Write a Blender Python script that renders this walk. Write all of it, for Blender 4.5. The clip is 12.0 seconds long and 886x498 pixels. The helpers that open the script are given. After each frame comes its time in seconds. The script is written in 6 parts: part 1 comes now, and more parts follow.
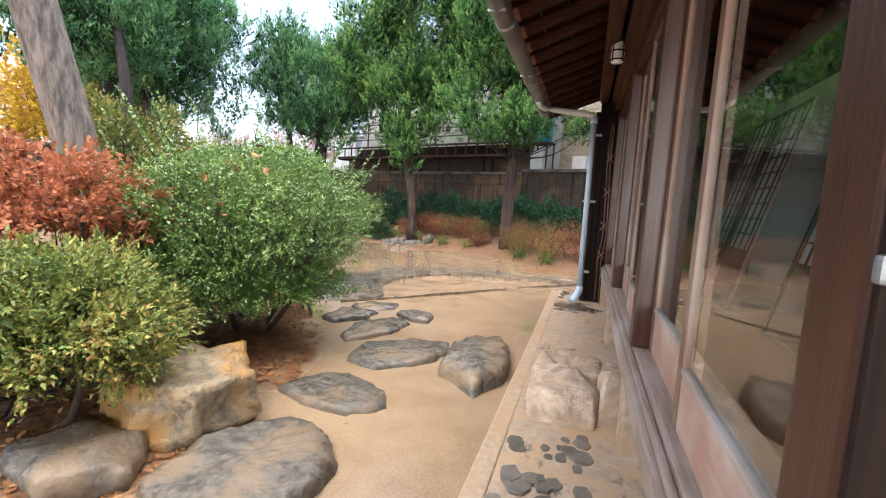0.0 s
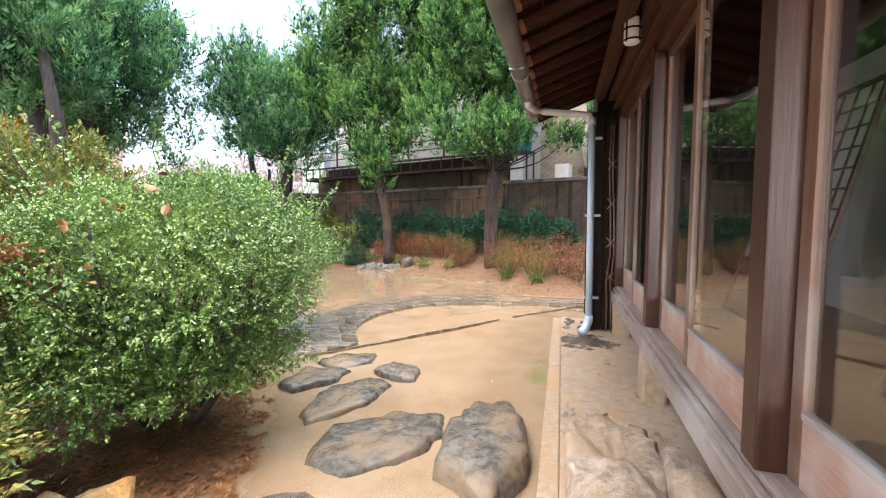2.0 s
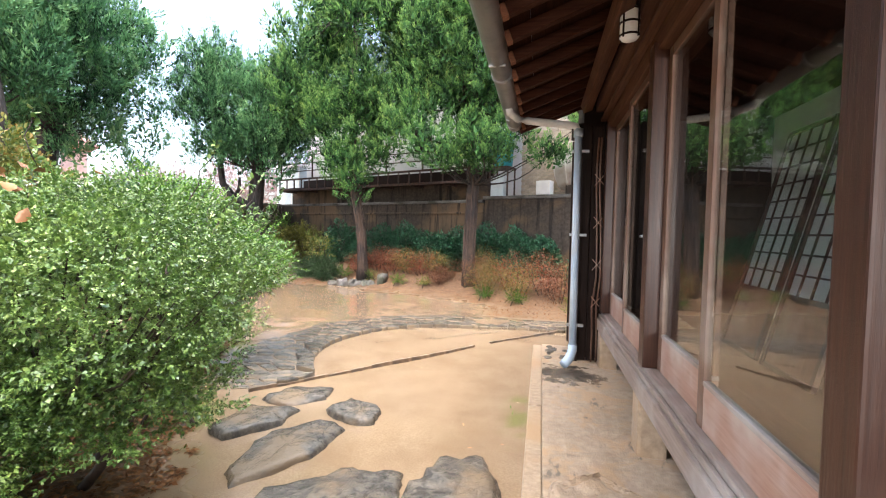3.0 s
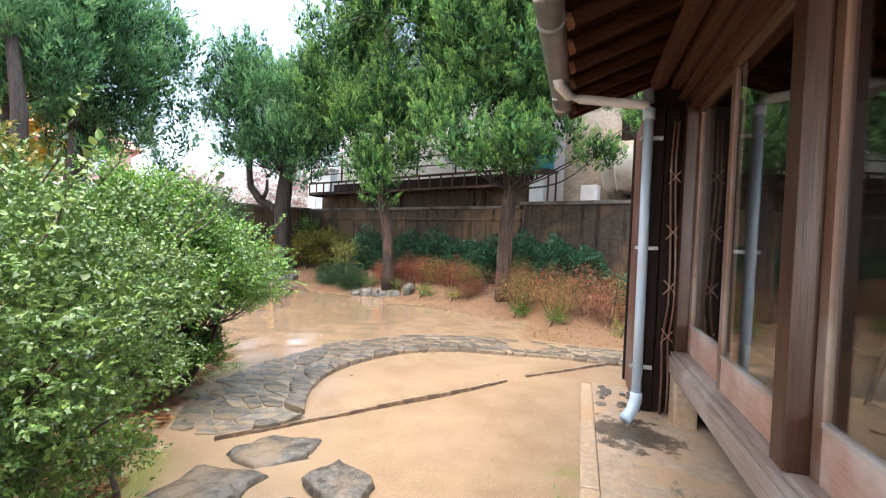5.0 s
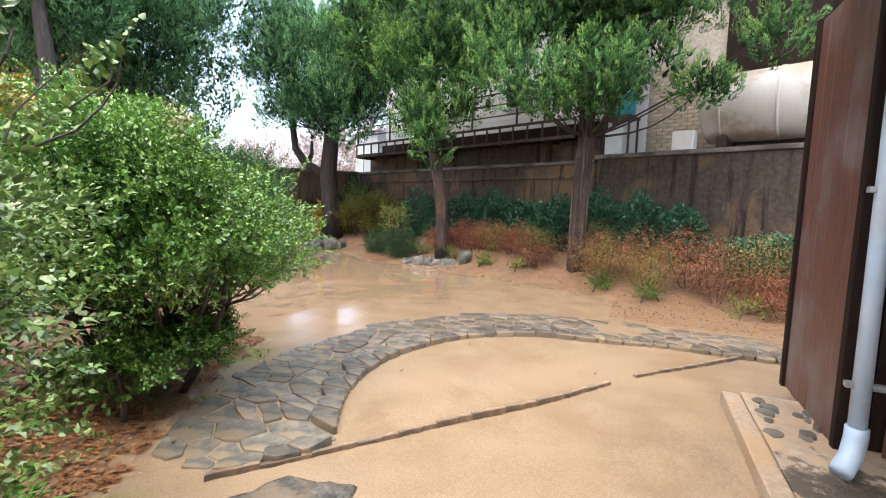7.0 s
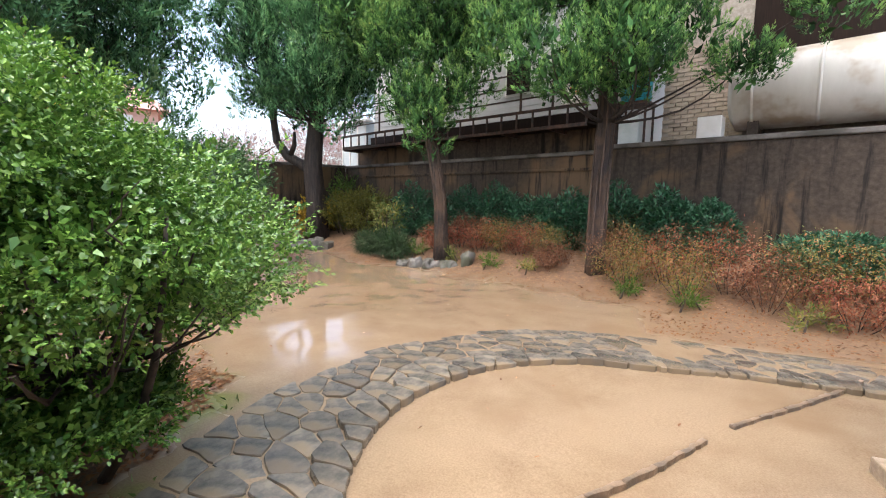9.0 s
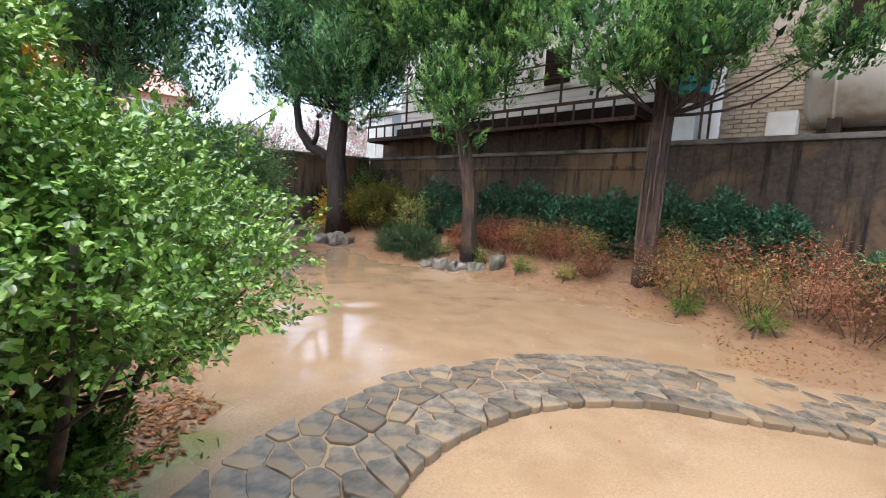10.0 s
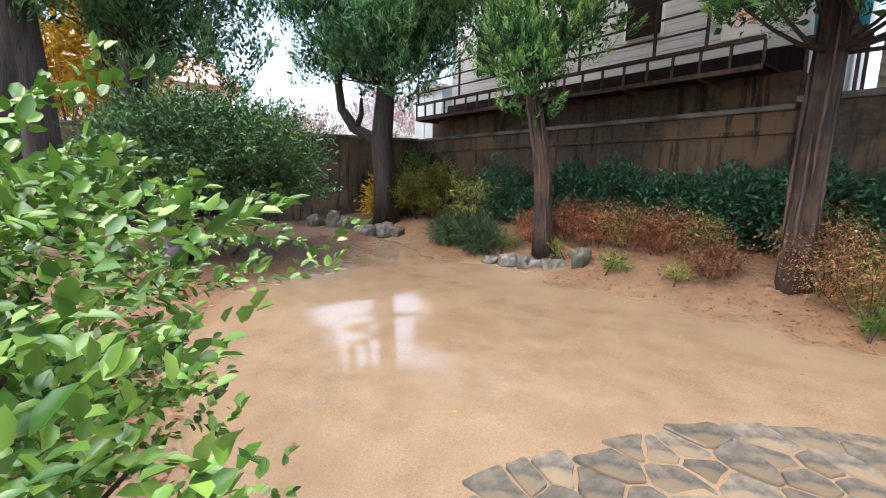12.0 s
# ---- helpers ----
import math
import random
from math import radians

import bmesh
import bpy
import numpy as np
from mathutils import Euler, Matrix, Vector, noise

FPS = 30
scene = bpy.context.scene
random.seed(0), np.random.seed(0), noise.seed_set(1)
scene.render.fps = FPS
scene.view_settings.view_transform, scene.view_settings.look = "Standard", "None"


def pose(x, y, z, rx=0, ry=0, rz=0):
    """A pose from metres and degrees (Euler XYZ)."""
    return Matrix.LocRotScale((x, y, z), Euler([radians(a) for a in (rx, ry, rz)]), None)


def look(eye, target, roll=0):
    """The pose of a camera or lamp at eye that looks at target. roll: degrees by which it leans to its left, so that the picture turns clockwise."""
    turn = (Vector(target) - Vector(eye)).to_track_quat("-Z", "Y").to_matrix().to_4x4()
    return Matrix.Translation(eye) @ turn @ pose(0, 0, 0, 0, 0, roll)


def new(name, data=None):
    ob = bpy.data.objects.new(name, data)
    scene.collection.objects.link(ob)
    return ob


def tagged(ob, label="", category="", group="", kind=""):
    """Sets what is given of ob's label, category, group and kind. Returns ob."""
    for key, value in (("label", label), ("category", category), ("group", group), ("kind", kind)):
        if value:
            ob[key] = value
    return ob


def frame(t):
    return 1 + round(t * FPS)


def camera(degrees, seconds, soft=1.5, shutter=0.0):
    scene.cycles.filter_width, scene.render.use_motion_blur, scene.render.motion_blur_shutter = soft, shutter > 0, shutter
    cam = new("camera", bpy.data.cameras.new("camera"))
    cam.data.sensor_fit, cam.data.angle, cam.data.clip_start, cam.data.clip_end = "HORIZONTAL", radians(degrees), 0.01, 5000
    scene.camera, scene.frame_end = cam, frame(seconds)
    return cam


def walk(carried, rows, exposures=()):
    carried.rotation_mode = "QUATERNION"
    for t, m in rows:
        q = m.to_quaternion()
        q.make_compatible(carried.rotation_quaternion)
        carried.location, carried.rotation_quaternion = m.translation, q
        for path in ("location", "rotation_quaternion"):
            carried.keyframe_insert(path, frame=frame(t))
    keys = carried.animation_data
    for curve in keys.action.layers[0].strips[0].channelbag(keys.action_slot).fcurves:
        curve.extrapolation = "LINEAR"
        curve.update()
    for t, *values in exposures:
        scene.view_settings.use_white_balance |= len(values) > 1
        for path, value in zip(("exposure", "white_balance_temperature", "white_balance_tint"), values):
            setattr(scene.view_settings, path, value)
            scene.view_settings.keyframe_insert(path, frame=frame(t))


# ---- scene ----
cam = camera(90.5, 12.0, 1.1)
METRES, EYE, TILT, LEAN, TURN = 6.8, 1.335, 0.0, 0.0, 17.8
ROWS = [
    (0.0, 0.0, 0.0, 0.0, 0.37, -6.06, -3.47),
    (0.5, 0.0033, 0.0422, 0.0095, -0.06, -5.64, -3.88),
    (1.0, -0.0056, 0.0699, 0.0105, -0.32, -5.68, -2.56),
    (1.5, -0.0144, 0.1005, 0.0123, -2.0, -5.82, 1.04),
    (2.0, -0.0046, 0.1396, 0.0161, -2.64, -4.12, 0.07),
    (2.5, 0.0086, 0.1746, 0.0179, -3.8, -3.08, -0.54),
    (3.0, 0.0136, 0.2127, 0.0181, -5.13, -2.15, -1.28),
    (5.0, 0.0387, 0.3526, 0.0201, -0.41, -1.33, -2.32),
    (5.5, 0.0444, 0.3894, 0.0165, 2.67, -1.75, -2.05),
    (6.0, 0.0439, 0.425, 0.0145, 4.05, -2.59, -1.29),
    (6.5, 0.0266, 0.482, 0.0007, 5.93, -4.85, -1.87),
    (8.5, -0.0293, 0.6206, 0.0079, 6.03, -6.41, -0.55),
    (9.0, -0.046, 0.6637, 0.001, 4.23, -6.35, -1.03),
    (9.5, -0.0673, 0.711, 0.0032, 3.44, -6.92, -1.08),
    (10.0, -0.0705, 0.7624, 0.0017, 7.25, -6.97, -2.85),
    (10.5, -0.0886, 0.8092, -0.0048, 7.13, -7.67, -3.03),
    (11.0, -0.1117, 0.8496, 0.0023, 6.84, -8.03, -1.46),
    (11.5, -0.1211, 0.8989, -0.0004, 9.07, -8.6, -1.27),
    (12.0, -0.1404, 0.9488, 0.0003, 13.23, -9.32, -0.87),
]
walk(cam, [(t, pose(0, 0, EYE, TILT, LEAN, TURN) @ pose(METRES * x, METRES * y, METRES * z, 90 + pitch, roll, yaw)) for t, x, y, z, yaw, pitch, roll in ROWS], [(0.0, 2.3), (1.5, 2.52), (3.0, 2.6), (5.5, 2.46), (8.5, 2.12), (12.0, 2.1)])
# ---------- world, sun, exposure ----------
world = bpy.data.worlds.new("overcast_sky")
scene.world = world
world.use_nodes = True
wn = world.node_tree.nodes
wl = world.node_tree.links
wn.clear()
w_out = wn.new("ShaderNodeOutputWorld")
w_bg = wn.new("ShaderNodeBackground")
w_sky = wn.new("ShaderNodeTexSky")
w_sky.sky_type = "NISHITA"
w_sky.sun_disc = False
w_sky.sun_elevation = radians(62)
w_sky.sun_rotation = radians(200)
w_sky.dust_density = 4.0
w_sky.air_density = 1.0
w_hsv = wn.new("ShaderNodeHueSaturation")
w_hsv.inputs["Saturation"].default_value = 0.85
wl.new(w_sky.outputs[0], w_hsv.inputs["Color"])
wl.new(w_hsv.outputs[0], w_bg.inputs["Color"])
w_bg.inputs["Strength"].default_value = 0.145
wl.new(w_bg.outputs[0], w_out.inputs[0])
sun_data = bpy.data.lights.new("sun", "SUN")
sun_data.energy, sun_data.angle, sun_data.color = 1.15, radians(55), (1.0, 0.98, 0.95)
sun = new("sun", sun_data)
sun.matrix_world = pose(0, 0, 20, 28, 0, 160)


# ---------- materials ----------
class Nodes:
    """A small wrapper to write node materials in few lines."""

    def __init__(self, name):
        self.m = bpy.data.materials.new(name)
        self.m.use_nodes = True
        self.t = self.m.node_tree
        self.bsdf = self.t.nodes["Principled BSDF"]
        self.co = self.t.nodes.new("ShaderNodeTexCoord").outputs["Object"]

    def node(self, kind, **vals):
        n = self.t.nodes.new(kind)
        for k, v in vals.items():
            n.inputs[k].default_value = v
        return n

    def link(self, a, b):
        self.t.links.new(a, b)

    def noise(self, scale, detail=5.0, rough=0.6, stretch=None, distort=0.0):
        n = self.node("ShaderNodeTexNoise", Scale=scale, Detail=detail, Roughness=rough, Distortion=distort)
        if stretch:
            mp = self.node("ShaderNodeMapping")
            mp.inputs["Scale"].default_value = stretch
            self.link(self.co, mp.inputs["Vector"])
            self.link(mp.outputs[0], n.inputs["Vector"])
        else:
            self.link(self.co, n.inputs["Vector"])
        return n.outputs["Fac"]

    def ramp(self, fac, stops):
        r = self.t.nodes.new("ShaderNodeValToRGB")
        e = r.color_ramp.elements
        while len(e) < len(stops):
            e.new(0.5)
        for el, (p, c) in zip(e, stops):
            el.position = p
            el.color = (*c, 1) if len(c) == 3 else c
        self.link(fac, r.inputs[0])
        return r.outputs[0]

    def mix(self, fac, a, b, mode="MIX"):
        n = self.t.nodes.new("ShaderNodeMix")
        n.data_type, n.blend_type = "RGBA", mode
        for sock, v in ((n.inputs[0], fac), (n.inputs[6], a), (n.inputs[7], b)):
            if isinstance(v, (int, float)):
                sock.default_value = v
            elif isinstance(v, tuple):
                sock.default_value = (*v, 1)
            else:
                self.link(v, sock)
        return n.outputs[2]

    def step(self, fac, lo, hi):
        n = self.t.nodes.new("ShaderNodeMapRange")
        n.interpolation_type = "SMOOTHSTEP"
        n.inputs["From Min"].default_value, n.inputs["From Max"].default_value = lo, hi
        self.link(fac, n.inputs[0])
        return n.outputs[0]

    def span(self, fac, lo, hi):
        n = self.t.nodes.new("ShaderNodeMapRange")
        n.inputs["To Min"].default_value, n.inputs["To Max"].default_value = lo, hi
        self.link(fac, n.inputs[0])
        return n.outputs[0]

    def attr(self, name):
        n = self.t.nodes.new("ShaderNodeAttribute")
        n.attribute_name = name
        return n.outputs["Fac"]

    def done(self, color, rough=0.6, bump=None, strength=0.3, dist=0.01, metal=0.0):
        b = self.bsdf
        for sock, v in ((b.inputs["Base Color"], color), (b.inputs["Roughness"], rough)):
            if isinstance(v, (int, float)):
                sock.default_value = v
            elif isinstance(v, tuple):
                sock.default_value = (*v, 1)
            else:
                self.link(v, sock)
        b.inputs["Metallic"].default_value = metal
        if bump is not None:
            n = self.node("ShaderNodeBump", Strength=strength, Distance=dist)
            self.link(bump, n.inputs["Height"])
            self.link(n.outputs[0], b.inputs["Normal"])
        return self.m


def plain(name, c1, c2, scale=6.0, rough=(0.4, 0.7), bump=0.3, stretch=None, stain=None, stain_scale=1.2, metal=0.0, dist=0.01, vary=0.0, spread=(0.38, 0.62)):
    """Two-tone surface with fine grain, broad stains and a roughness that varies with them."""
    k = Nodes(name)
    fine = k.noise(scale, 8, 0.65, stretch)
    broad = k.noise(stain_scale, 4, 0.55)
    col = k.ramp(fine, [(spread[0], c1), (spread[1], c2)])
    if stain:
        col = k.mix(k.step(broad, 0.46, 0.62), col, stain)
    if vary:
        oi = k.t.nodes.new("ShaderNodeObjectInfo")
        col = k.mix(k.span(oi.outputs["Random"], 0.0, vary), col, tuple(min(1.0, v * 0.35) for v in c1))
    return k.done(col, k.span(broad, rough[0], rough[1]), fine, bump, dist, metal)


def wood(name, c1, c2, grey=None, axis=2, rough=(0.35, 0.6), grey_amount=(0.45, 0.7), gloss=0.4):
    s = [14.0, 14.0, 14.0]
    s[axis] = 0.7
    k = Nodes(name)
    grain = k.noise(4.0, 9, 0.7, tuple(s))
    broad = k.noise(1.6, 4, 0.6)
    col = k.ramp(grain, [(0.3, c1), (0.7, c2)])
    if grey:
        col = k.mix(k.step(broad, *grey_amount), col, grey)
    k.bsdf.inputs["Specular IOR Level"].default_value = gloss
    return k.done(col, k.span(broad, *rough), grain, 0.35, 0.006)


def foliage(name, stops, rough=0.38, thin=0.25, gloss=0.22, speck=0.5, patches=(-0.2, 0.36), patch_size=1.3, lit_young=0.0):
    """Leaves: a colour of its own for every leaf, some light through them, wet gloss."""
    k = Nodes(name)
    g = k.t.nodes.new("ShaderNodeNewGeometry")
    patch = k.noise(patch_size, 3, 0.5)
    add = k.t.nodes.new("ShaderNodeMath")
    add.operation = "MULTIPLY_ADD"
    add.inputs[1].default_value = speck
    k.link(g.outputs["Random Per Island"], add.inputs[0])
    sh = k.t.nodes.new("ShaderNodeMath")
    sh.operation = "ADD"
    k.link(k.span(patch, *patches), sh.inputs[0])
    k.link(k.span(k.noise(9, 2, 0.5), -0.12, 0.36), sh.inputs[1])
    k.link(sh.outputs[0], add.inputs[2])
    shade = add.outputs[0]
    # Lightens sprays towards the tip: new growth, plus clump shading put into colour.
    if lit_young:
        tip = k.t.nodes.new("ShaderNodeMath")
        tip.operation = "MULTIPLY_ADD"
        tip.inputs[1].default_value = lit_young
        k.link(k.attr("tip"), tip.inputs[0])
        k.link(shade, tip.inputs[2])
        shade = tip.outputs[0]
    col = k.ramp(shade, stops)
    k.done(col, rough)
    k.bsdf.inputs["Specular IOR Level"].default_value = gloss
    tr = k.t.nodes.new("ShaderNodeBsdfTranslucent")
    k.link(col, tr.inputs[0])
    mx = k.t.nodes.new("ShaderNodeMixShader")
    mx.inputs[0].default_value = thin
    k.link(k.bsdf.outputs[0], mx.inputs[1])
    k.link(tr.outputs[0], mx.inputs[2])
    k.link(mx.outputs[0], k.t.nodes["Material Output"].inputs[0])
    return k.m


def ground_material():
    """Wet sandy earth with films of water; leaf litter and moss where the ground's own masks say."""
    k = Nodes("wet_sandy_earth")
    fine = k.noise(90, 6, 0.7)
    mid = k.noise(3.0, 6, 0.6)
    broad = k.noise(0.55, 4, 0.5, None, 0.4)
    sand = k.ramp(mid, [(0.3, (0.178, 0.118, 0.072)), (0.52, (0.225, 0.158, 0.1)), (0.75, (0.268, 0.197, 0.13))])
    sand = k.mix(k.step(broad, 0.45, 0.65), sand, (0.27, 0.193, 0.125))
    sand = k.mix(0.25, sand, k.ramp(fine, [(0.35, (0.18, 0.11, 0.06)), (0.65, (0.52, 0.39, 0.26))]))
    sand = k.mix(k.step(k.noise(0.9, 5, 0.55, None, 0.2), 0.5, 0.75), sand, (0.23, 0.153, 0.092))
    lit = k.ramp(k.noise(14, 7, 0.75), [(0.28, (0.065, 0.036, 0.019)), (0.5, (0.16, 0.087, 0.044)), (0.7, (0.27, 0.162, 0.085))])
    col = k.mix(k.attr("litter"), sand, lit)
    col = k.mix(k.attr("moss"), col, k.ramp(fine, [(0.3, (0.07, 0.09, 0.02)), (0.7, (0.2, 0.22, 0.05))]))
    wet = k.mix(k.step(broad, 0.38, 0.6), (0.26, 0.26, 0.26), (0.12, 0.12, 0.12))
    wet = k.mix(k.attr("pool"), wet, (0.055, 0.055, 0.055))
    rough = k.mix(k.attr("litter"), wet, (0.65, 0.65, 0.65))
    ripple = k.mix(k.attr("pool"), fine, k.noise(16, 4, 0.55))
    m = k.done(col, rough, ripple, 0.16, 0.004)
    k.bsdf.inputs["Specular IOR Level"].default_value = 0.75
    return m


def glass_material():
    k = Nodes("window_glass")
    k.done((0.92, 0.95, 0.95), 0.02, k.noise(0.8, 2, 0.5), 0.04, 0.02)
    k.bsdf.inputs["Transmission Weight"].default_value = 1.0
    k.bsdf.inputs["IOR"].default_value = 1.35
    mx = k.t.nodes.new("ShaderNodeMixShader")
    tb = k.t.nodes.new("ShaderNodeBsdfTransparent")
    tb.inputs[0].default_value = (0.9, 0.93, 0.93, 1)
    gl = k.t.nodes.new("ShaderNodeBsdfGlossy")
    gl.inputs["Roughness"].default_value = 0.02
    lw = k.t.nodes.new("ShaderNodeLayerWeight")
    lw.inputs["Blend"].default_value = 0.5
    pw = k.t.nodes.new("ShaderNodeMath")
    pw.operation = "POWER"
    pw.inputs[1].default_value = 4.0
    k.link(lw.outputs["Facing"], pw.inputs[0])
    fr = k.t.nodes.new("ShaderNodeMath")
    fr.operation = "MULTIPLY_ADD"
    fr.inputs[1].default_value, fr.inputs[2].default_value = 0.85, 0.07
    k.link(pw.outputs[0], fr.inputs[0])
    bp = k.node("ShaderNodeBump", Strength=0.03, Distance=0.02)
    k.link(k.noise(0.9, 2, 0.5), bp.inputs["Height"])
    k.link(bp.outputs[0], gl.inputs["Normal"])
    k.link(fr.outputs[0], mx.inputs[0])
    k.link(tb.outputs[0], mx.inputs[1])
    k.link(gl.outputs[0], mx.inputs[2])
    k.link(mx.outputs[0], k.t.nodes["Material Output"].inputs[0])
    return k.m


def terrace_material():
    """Rough cement smeared with mud, with a dark wet stain where the downpipe spills."""
    k = Nodes("muddy_wet_cement")
    fine = k.noise(16, 8, 0.7)
    mid = k.noise(3.2, 6, 0.65, None, 0.8)
    col = k.ramp(fine, [(0.32, (0.25, 0.185, 0.125)), (0.68, (0.45, 0.355, 0.265))])
    col = k.mix(k.step(mid, 0.47, 0.6), col, (0.4, 0.275, 0.165))
    col = k.mix(k.step(k.noise(6.5, 5, 0.7, (1, 0.5, 1)), 0.58, 0.66), col, (0.12, 0.1, 0.08))
    d = k.t.nodes.new("ShaderNodeVectorMath")
    d.operation = "DISTANCE"
    d.inputs[1].default_value = (-0.08, 5.85, 0.12)
    k.link(k.co, d.inputs[0])
    add = k.t.nodes.new("ShaderNodeMath")
    add.operation = "MULTIPLY_ADD"
    add.inputs[1].default_value = 1.1
    k.link(k.noise(5, 5, 0.65), add.inputs[0])
    k.link(d.outputs["Value"], add.inputs[2])
    spill = k.step(add.outputs[0], 0.9, 0.72)
    col = k.mix(spill, col, (0.085, 0.07, 0.055))
    rough = k.mix(spill, k.span(mid, 0.25, 0.5), (0.12, 0.12, 0.12))
    return k.done(col, rough, fine, 0.6, 0.014)


def wall_material():
    """Old rendered concrete: drips from the top, tan worn patches, grime."""
    k = Nodes("stained_old_concrete")
    fine = k.noise(14, 8, 0.7)
    drip = k.noise(2.2, 5, 0.65, (2.6, 2.6, 0.22))
    patch = k.noise(0.75, 5, 0.6, None, 0.6)
    col = k.ramp(fine, [(0.3, (0.034, 0.026, 0.02)), (0.7, (0.085, 0.065, 0.05))])
    col = k.mix(k.step(patch, 0.46, 0.62), col, (0.13, 0.085, 0.05))
    col = k.mix(k.step(drip, 0.5, 0.66), col, (0.017, 0.014, 0.012))
    k.bsdf.inputs["Specular IOR Level"].default_value = 0.2
    return k.done(col, k.span(patch, 0.6, 0.9), fine, 0.5, 0.015)


M_GROUND = ground_material()
M_GLASS = glass_material()
M_POST = wood("brown_stained_post_wood", (0.0235, 0.0074, 0.0037), (0.0672, 0.0252, 0.0134), (0.0806, 0.0470, 0.0336), 2, (0.3, 0.5), (0.5, 0.8))
M_STILE = wood("worn_door_stile_wood", (0.0765, 0.0306, 0.0153), (0.1632, 0.0816, 0.0485), (0.2142, 0.1530, 0.1173), 2)
M_RAIL = wood("pale_worn_rail_wood", (0.2550, 0.1275, 0.0850), (0.3910, 0.2380, 0.1785), (0.4420, 0.3570, 0.3060), 1)
M_SILL = wood("grey_weathered_sill_wood", (0.1445, 0.1020, 0.0808), (0.3230, 0.2550, 0.2167), (0.3740, 0.3315, 0.2975), 1)
M_LINTEL = wood("dark_lintel_wood", (0.0390, 0.0143, 0.0078), (0.1105, 0.0488, 0.0260), None, 1, (0.6, 0.8), gloss=0.15)
# Near-black wood for the house body, frames and the jamb's shaded side.
M_DARK = wood("near_black_wood", (0.0065, 0.0036, 0.0025), (0.0216, 0.0115, 0.0079), None, 2, (0.6, 0.8), gloss=0.15)
# Eave shade is in the rafter and soffit colours; rafter ends are lit copies.
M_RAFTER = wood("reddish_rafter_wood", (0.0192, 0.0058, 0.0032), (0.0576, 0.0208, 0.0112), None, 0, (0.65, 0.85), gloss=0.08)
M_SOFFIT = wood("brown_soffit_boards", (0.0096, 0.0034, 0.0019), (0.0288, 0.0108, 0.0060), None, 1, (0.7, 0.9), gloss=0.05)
M_RAFTER_END = wood("lit_rafter_end_wood", (0.10, 0.036, 0.018), (0.22, 0.09, 0.045), None, 0, (0.6, 0.8), gloss=0.2)
M_PLANK = wood("reddish_weathered_plank", (0.0560, 0.0200, 0.0144), (0.1520, 0.0680, 0.0480), (0.1600, 0.1200, 0.1040), 2)
M_TATAMI = wood("old_floorboards", (0.1, 0.045, 0.02), (0.22, 0.11, 0.05), None, 1)
M_PLASTER = plain("aged_white_plaster", (0.62, 0.6, 0.55), (0.72, 0.7, 0.66), 20, (0.7, 0.9), 0.1)
M_PAPER = plain("white_shoji_paper", (0.74, 0.74, 0.7), (0.8, 0.8, 0.77), 40, (0.8, 0.9), 0.05)
M_PAPER_T = foliage("translucent_shoji_paper", [(0.0, (0.72, 0.72, 0.68)), (1.0, (0.78, 0.78, 0.75))], 0.85, 0.55)
M_ROOF = plain("grey_roof_tile", (0.06, 0.065, 0.07), (0.13, 0.135, 0.14), 9, (0.3, 0.5), 0.3)
M_GUTTER = plain("dull_grey_gutter_plastic", (0.17, 0.165, 0.16), (0.29, 0.28, 0.27), 5, (0.25, 0.4), 0.05)
M_PIPE = plain("pale_blue_painted_pipe", (0.36, 0.46, 0.56), (0.43, 0.52, 0.61), 4, (0.25, 0.4), 0.05, None, (0.38, 0.42, 0.46))
M_PIPE_GREY = plain("pale_grey_pipe", (0.5, 0.48, 0.45), (0.6, 0.58, 0.55), 4, (0.3, 0.45), 0.05)
M_METAL = plain("galvanised_steel", (0.28, 0.29, 0.3), (0.42, 0.43, 0.44), 12, (0.35, 0.5), 0.05, metal=0.7)
M_CEMENT = terrace_material()
M_KERB = plain("muddy_cement_kerb", (0.28, 0.21, 0.145), (0.42, 0.32, 0.225), 25, (0.25, 0.5), 0.4, None, (0.36, 0.24, 0.14), 1.5)
M_EDGE = plain("mud_caked_edging", (0.13, 0.09, 0.06), (0.26, 0.18, 0.12), 14, (0.25, 0.5), 0.6, None, (0.09, 0.07, 0.055), 3.0)
M_STEPROCK = plain("tan_split_rock", (0.3, 0.225, 0.16), (0.56, 0.45, 0.34), 13, (0.35, 0.6), 0.9, None, (0.42, 0.3, 0.19), 3.0, dist=0.03)
M_STONE = plain("wet_grey_stone", (0.056, 0.052, 0.046), (0.155, 0.138, 0.114), 16, (0.05, 0.26), 0.95, None, (0.2, 0.148, 0.096), 2.2, dist=0.02, vary=0.4)
M_FLAG = plain("wet_flagstone", (0.1, 0.095, 0.086), (0.235, 0.205, 0.165), 9, (0.06, 0.26), 0.6, None, (0.25, 0.19, 0.125), 2.6, dist=0.012, vary=0.55)
M_YROCK = plain("ochre_garden_rock", (0.12, 0.095, 0.065), (0.36, 0.27, 0.16), 14, (0.2, 0.5), 1.0, None, (0.36, 0.19, 0.055), 3.0, dist=0.03)
M_BEDROCK = plain("pale_border_rock", (0.085, 0.08, 0.07), (0.2, 0.185, 0.165), 6, (0.3, 0.6), 0.7, None, (0.06, 0.065, 0.04), 3.0, dist=0.03, vary=0.3)
M_WALL = wall_material()
M_COPING = plain("mossy_concrete_coping", (0.0900, 0.0810, 0.0720), (0.1485, 0.1350, 0.1215), 8, (0.5, 0.8), 0.5, None, (0.0450, 0.0405, 0.0315), 2.0)
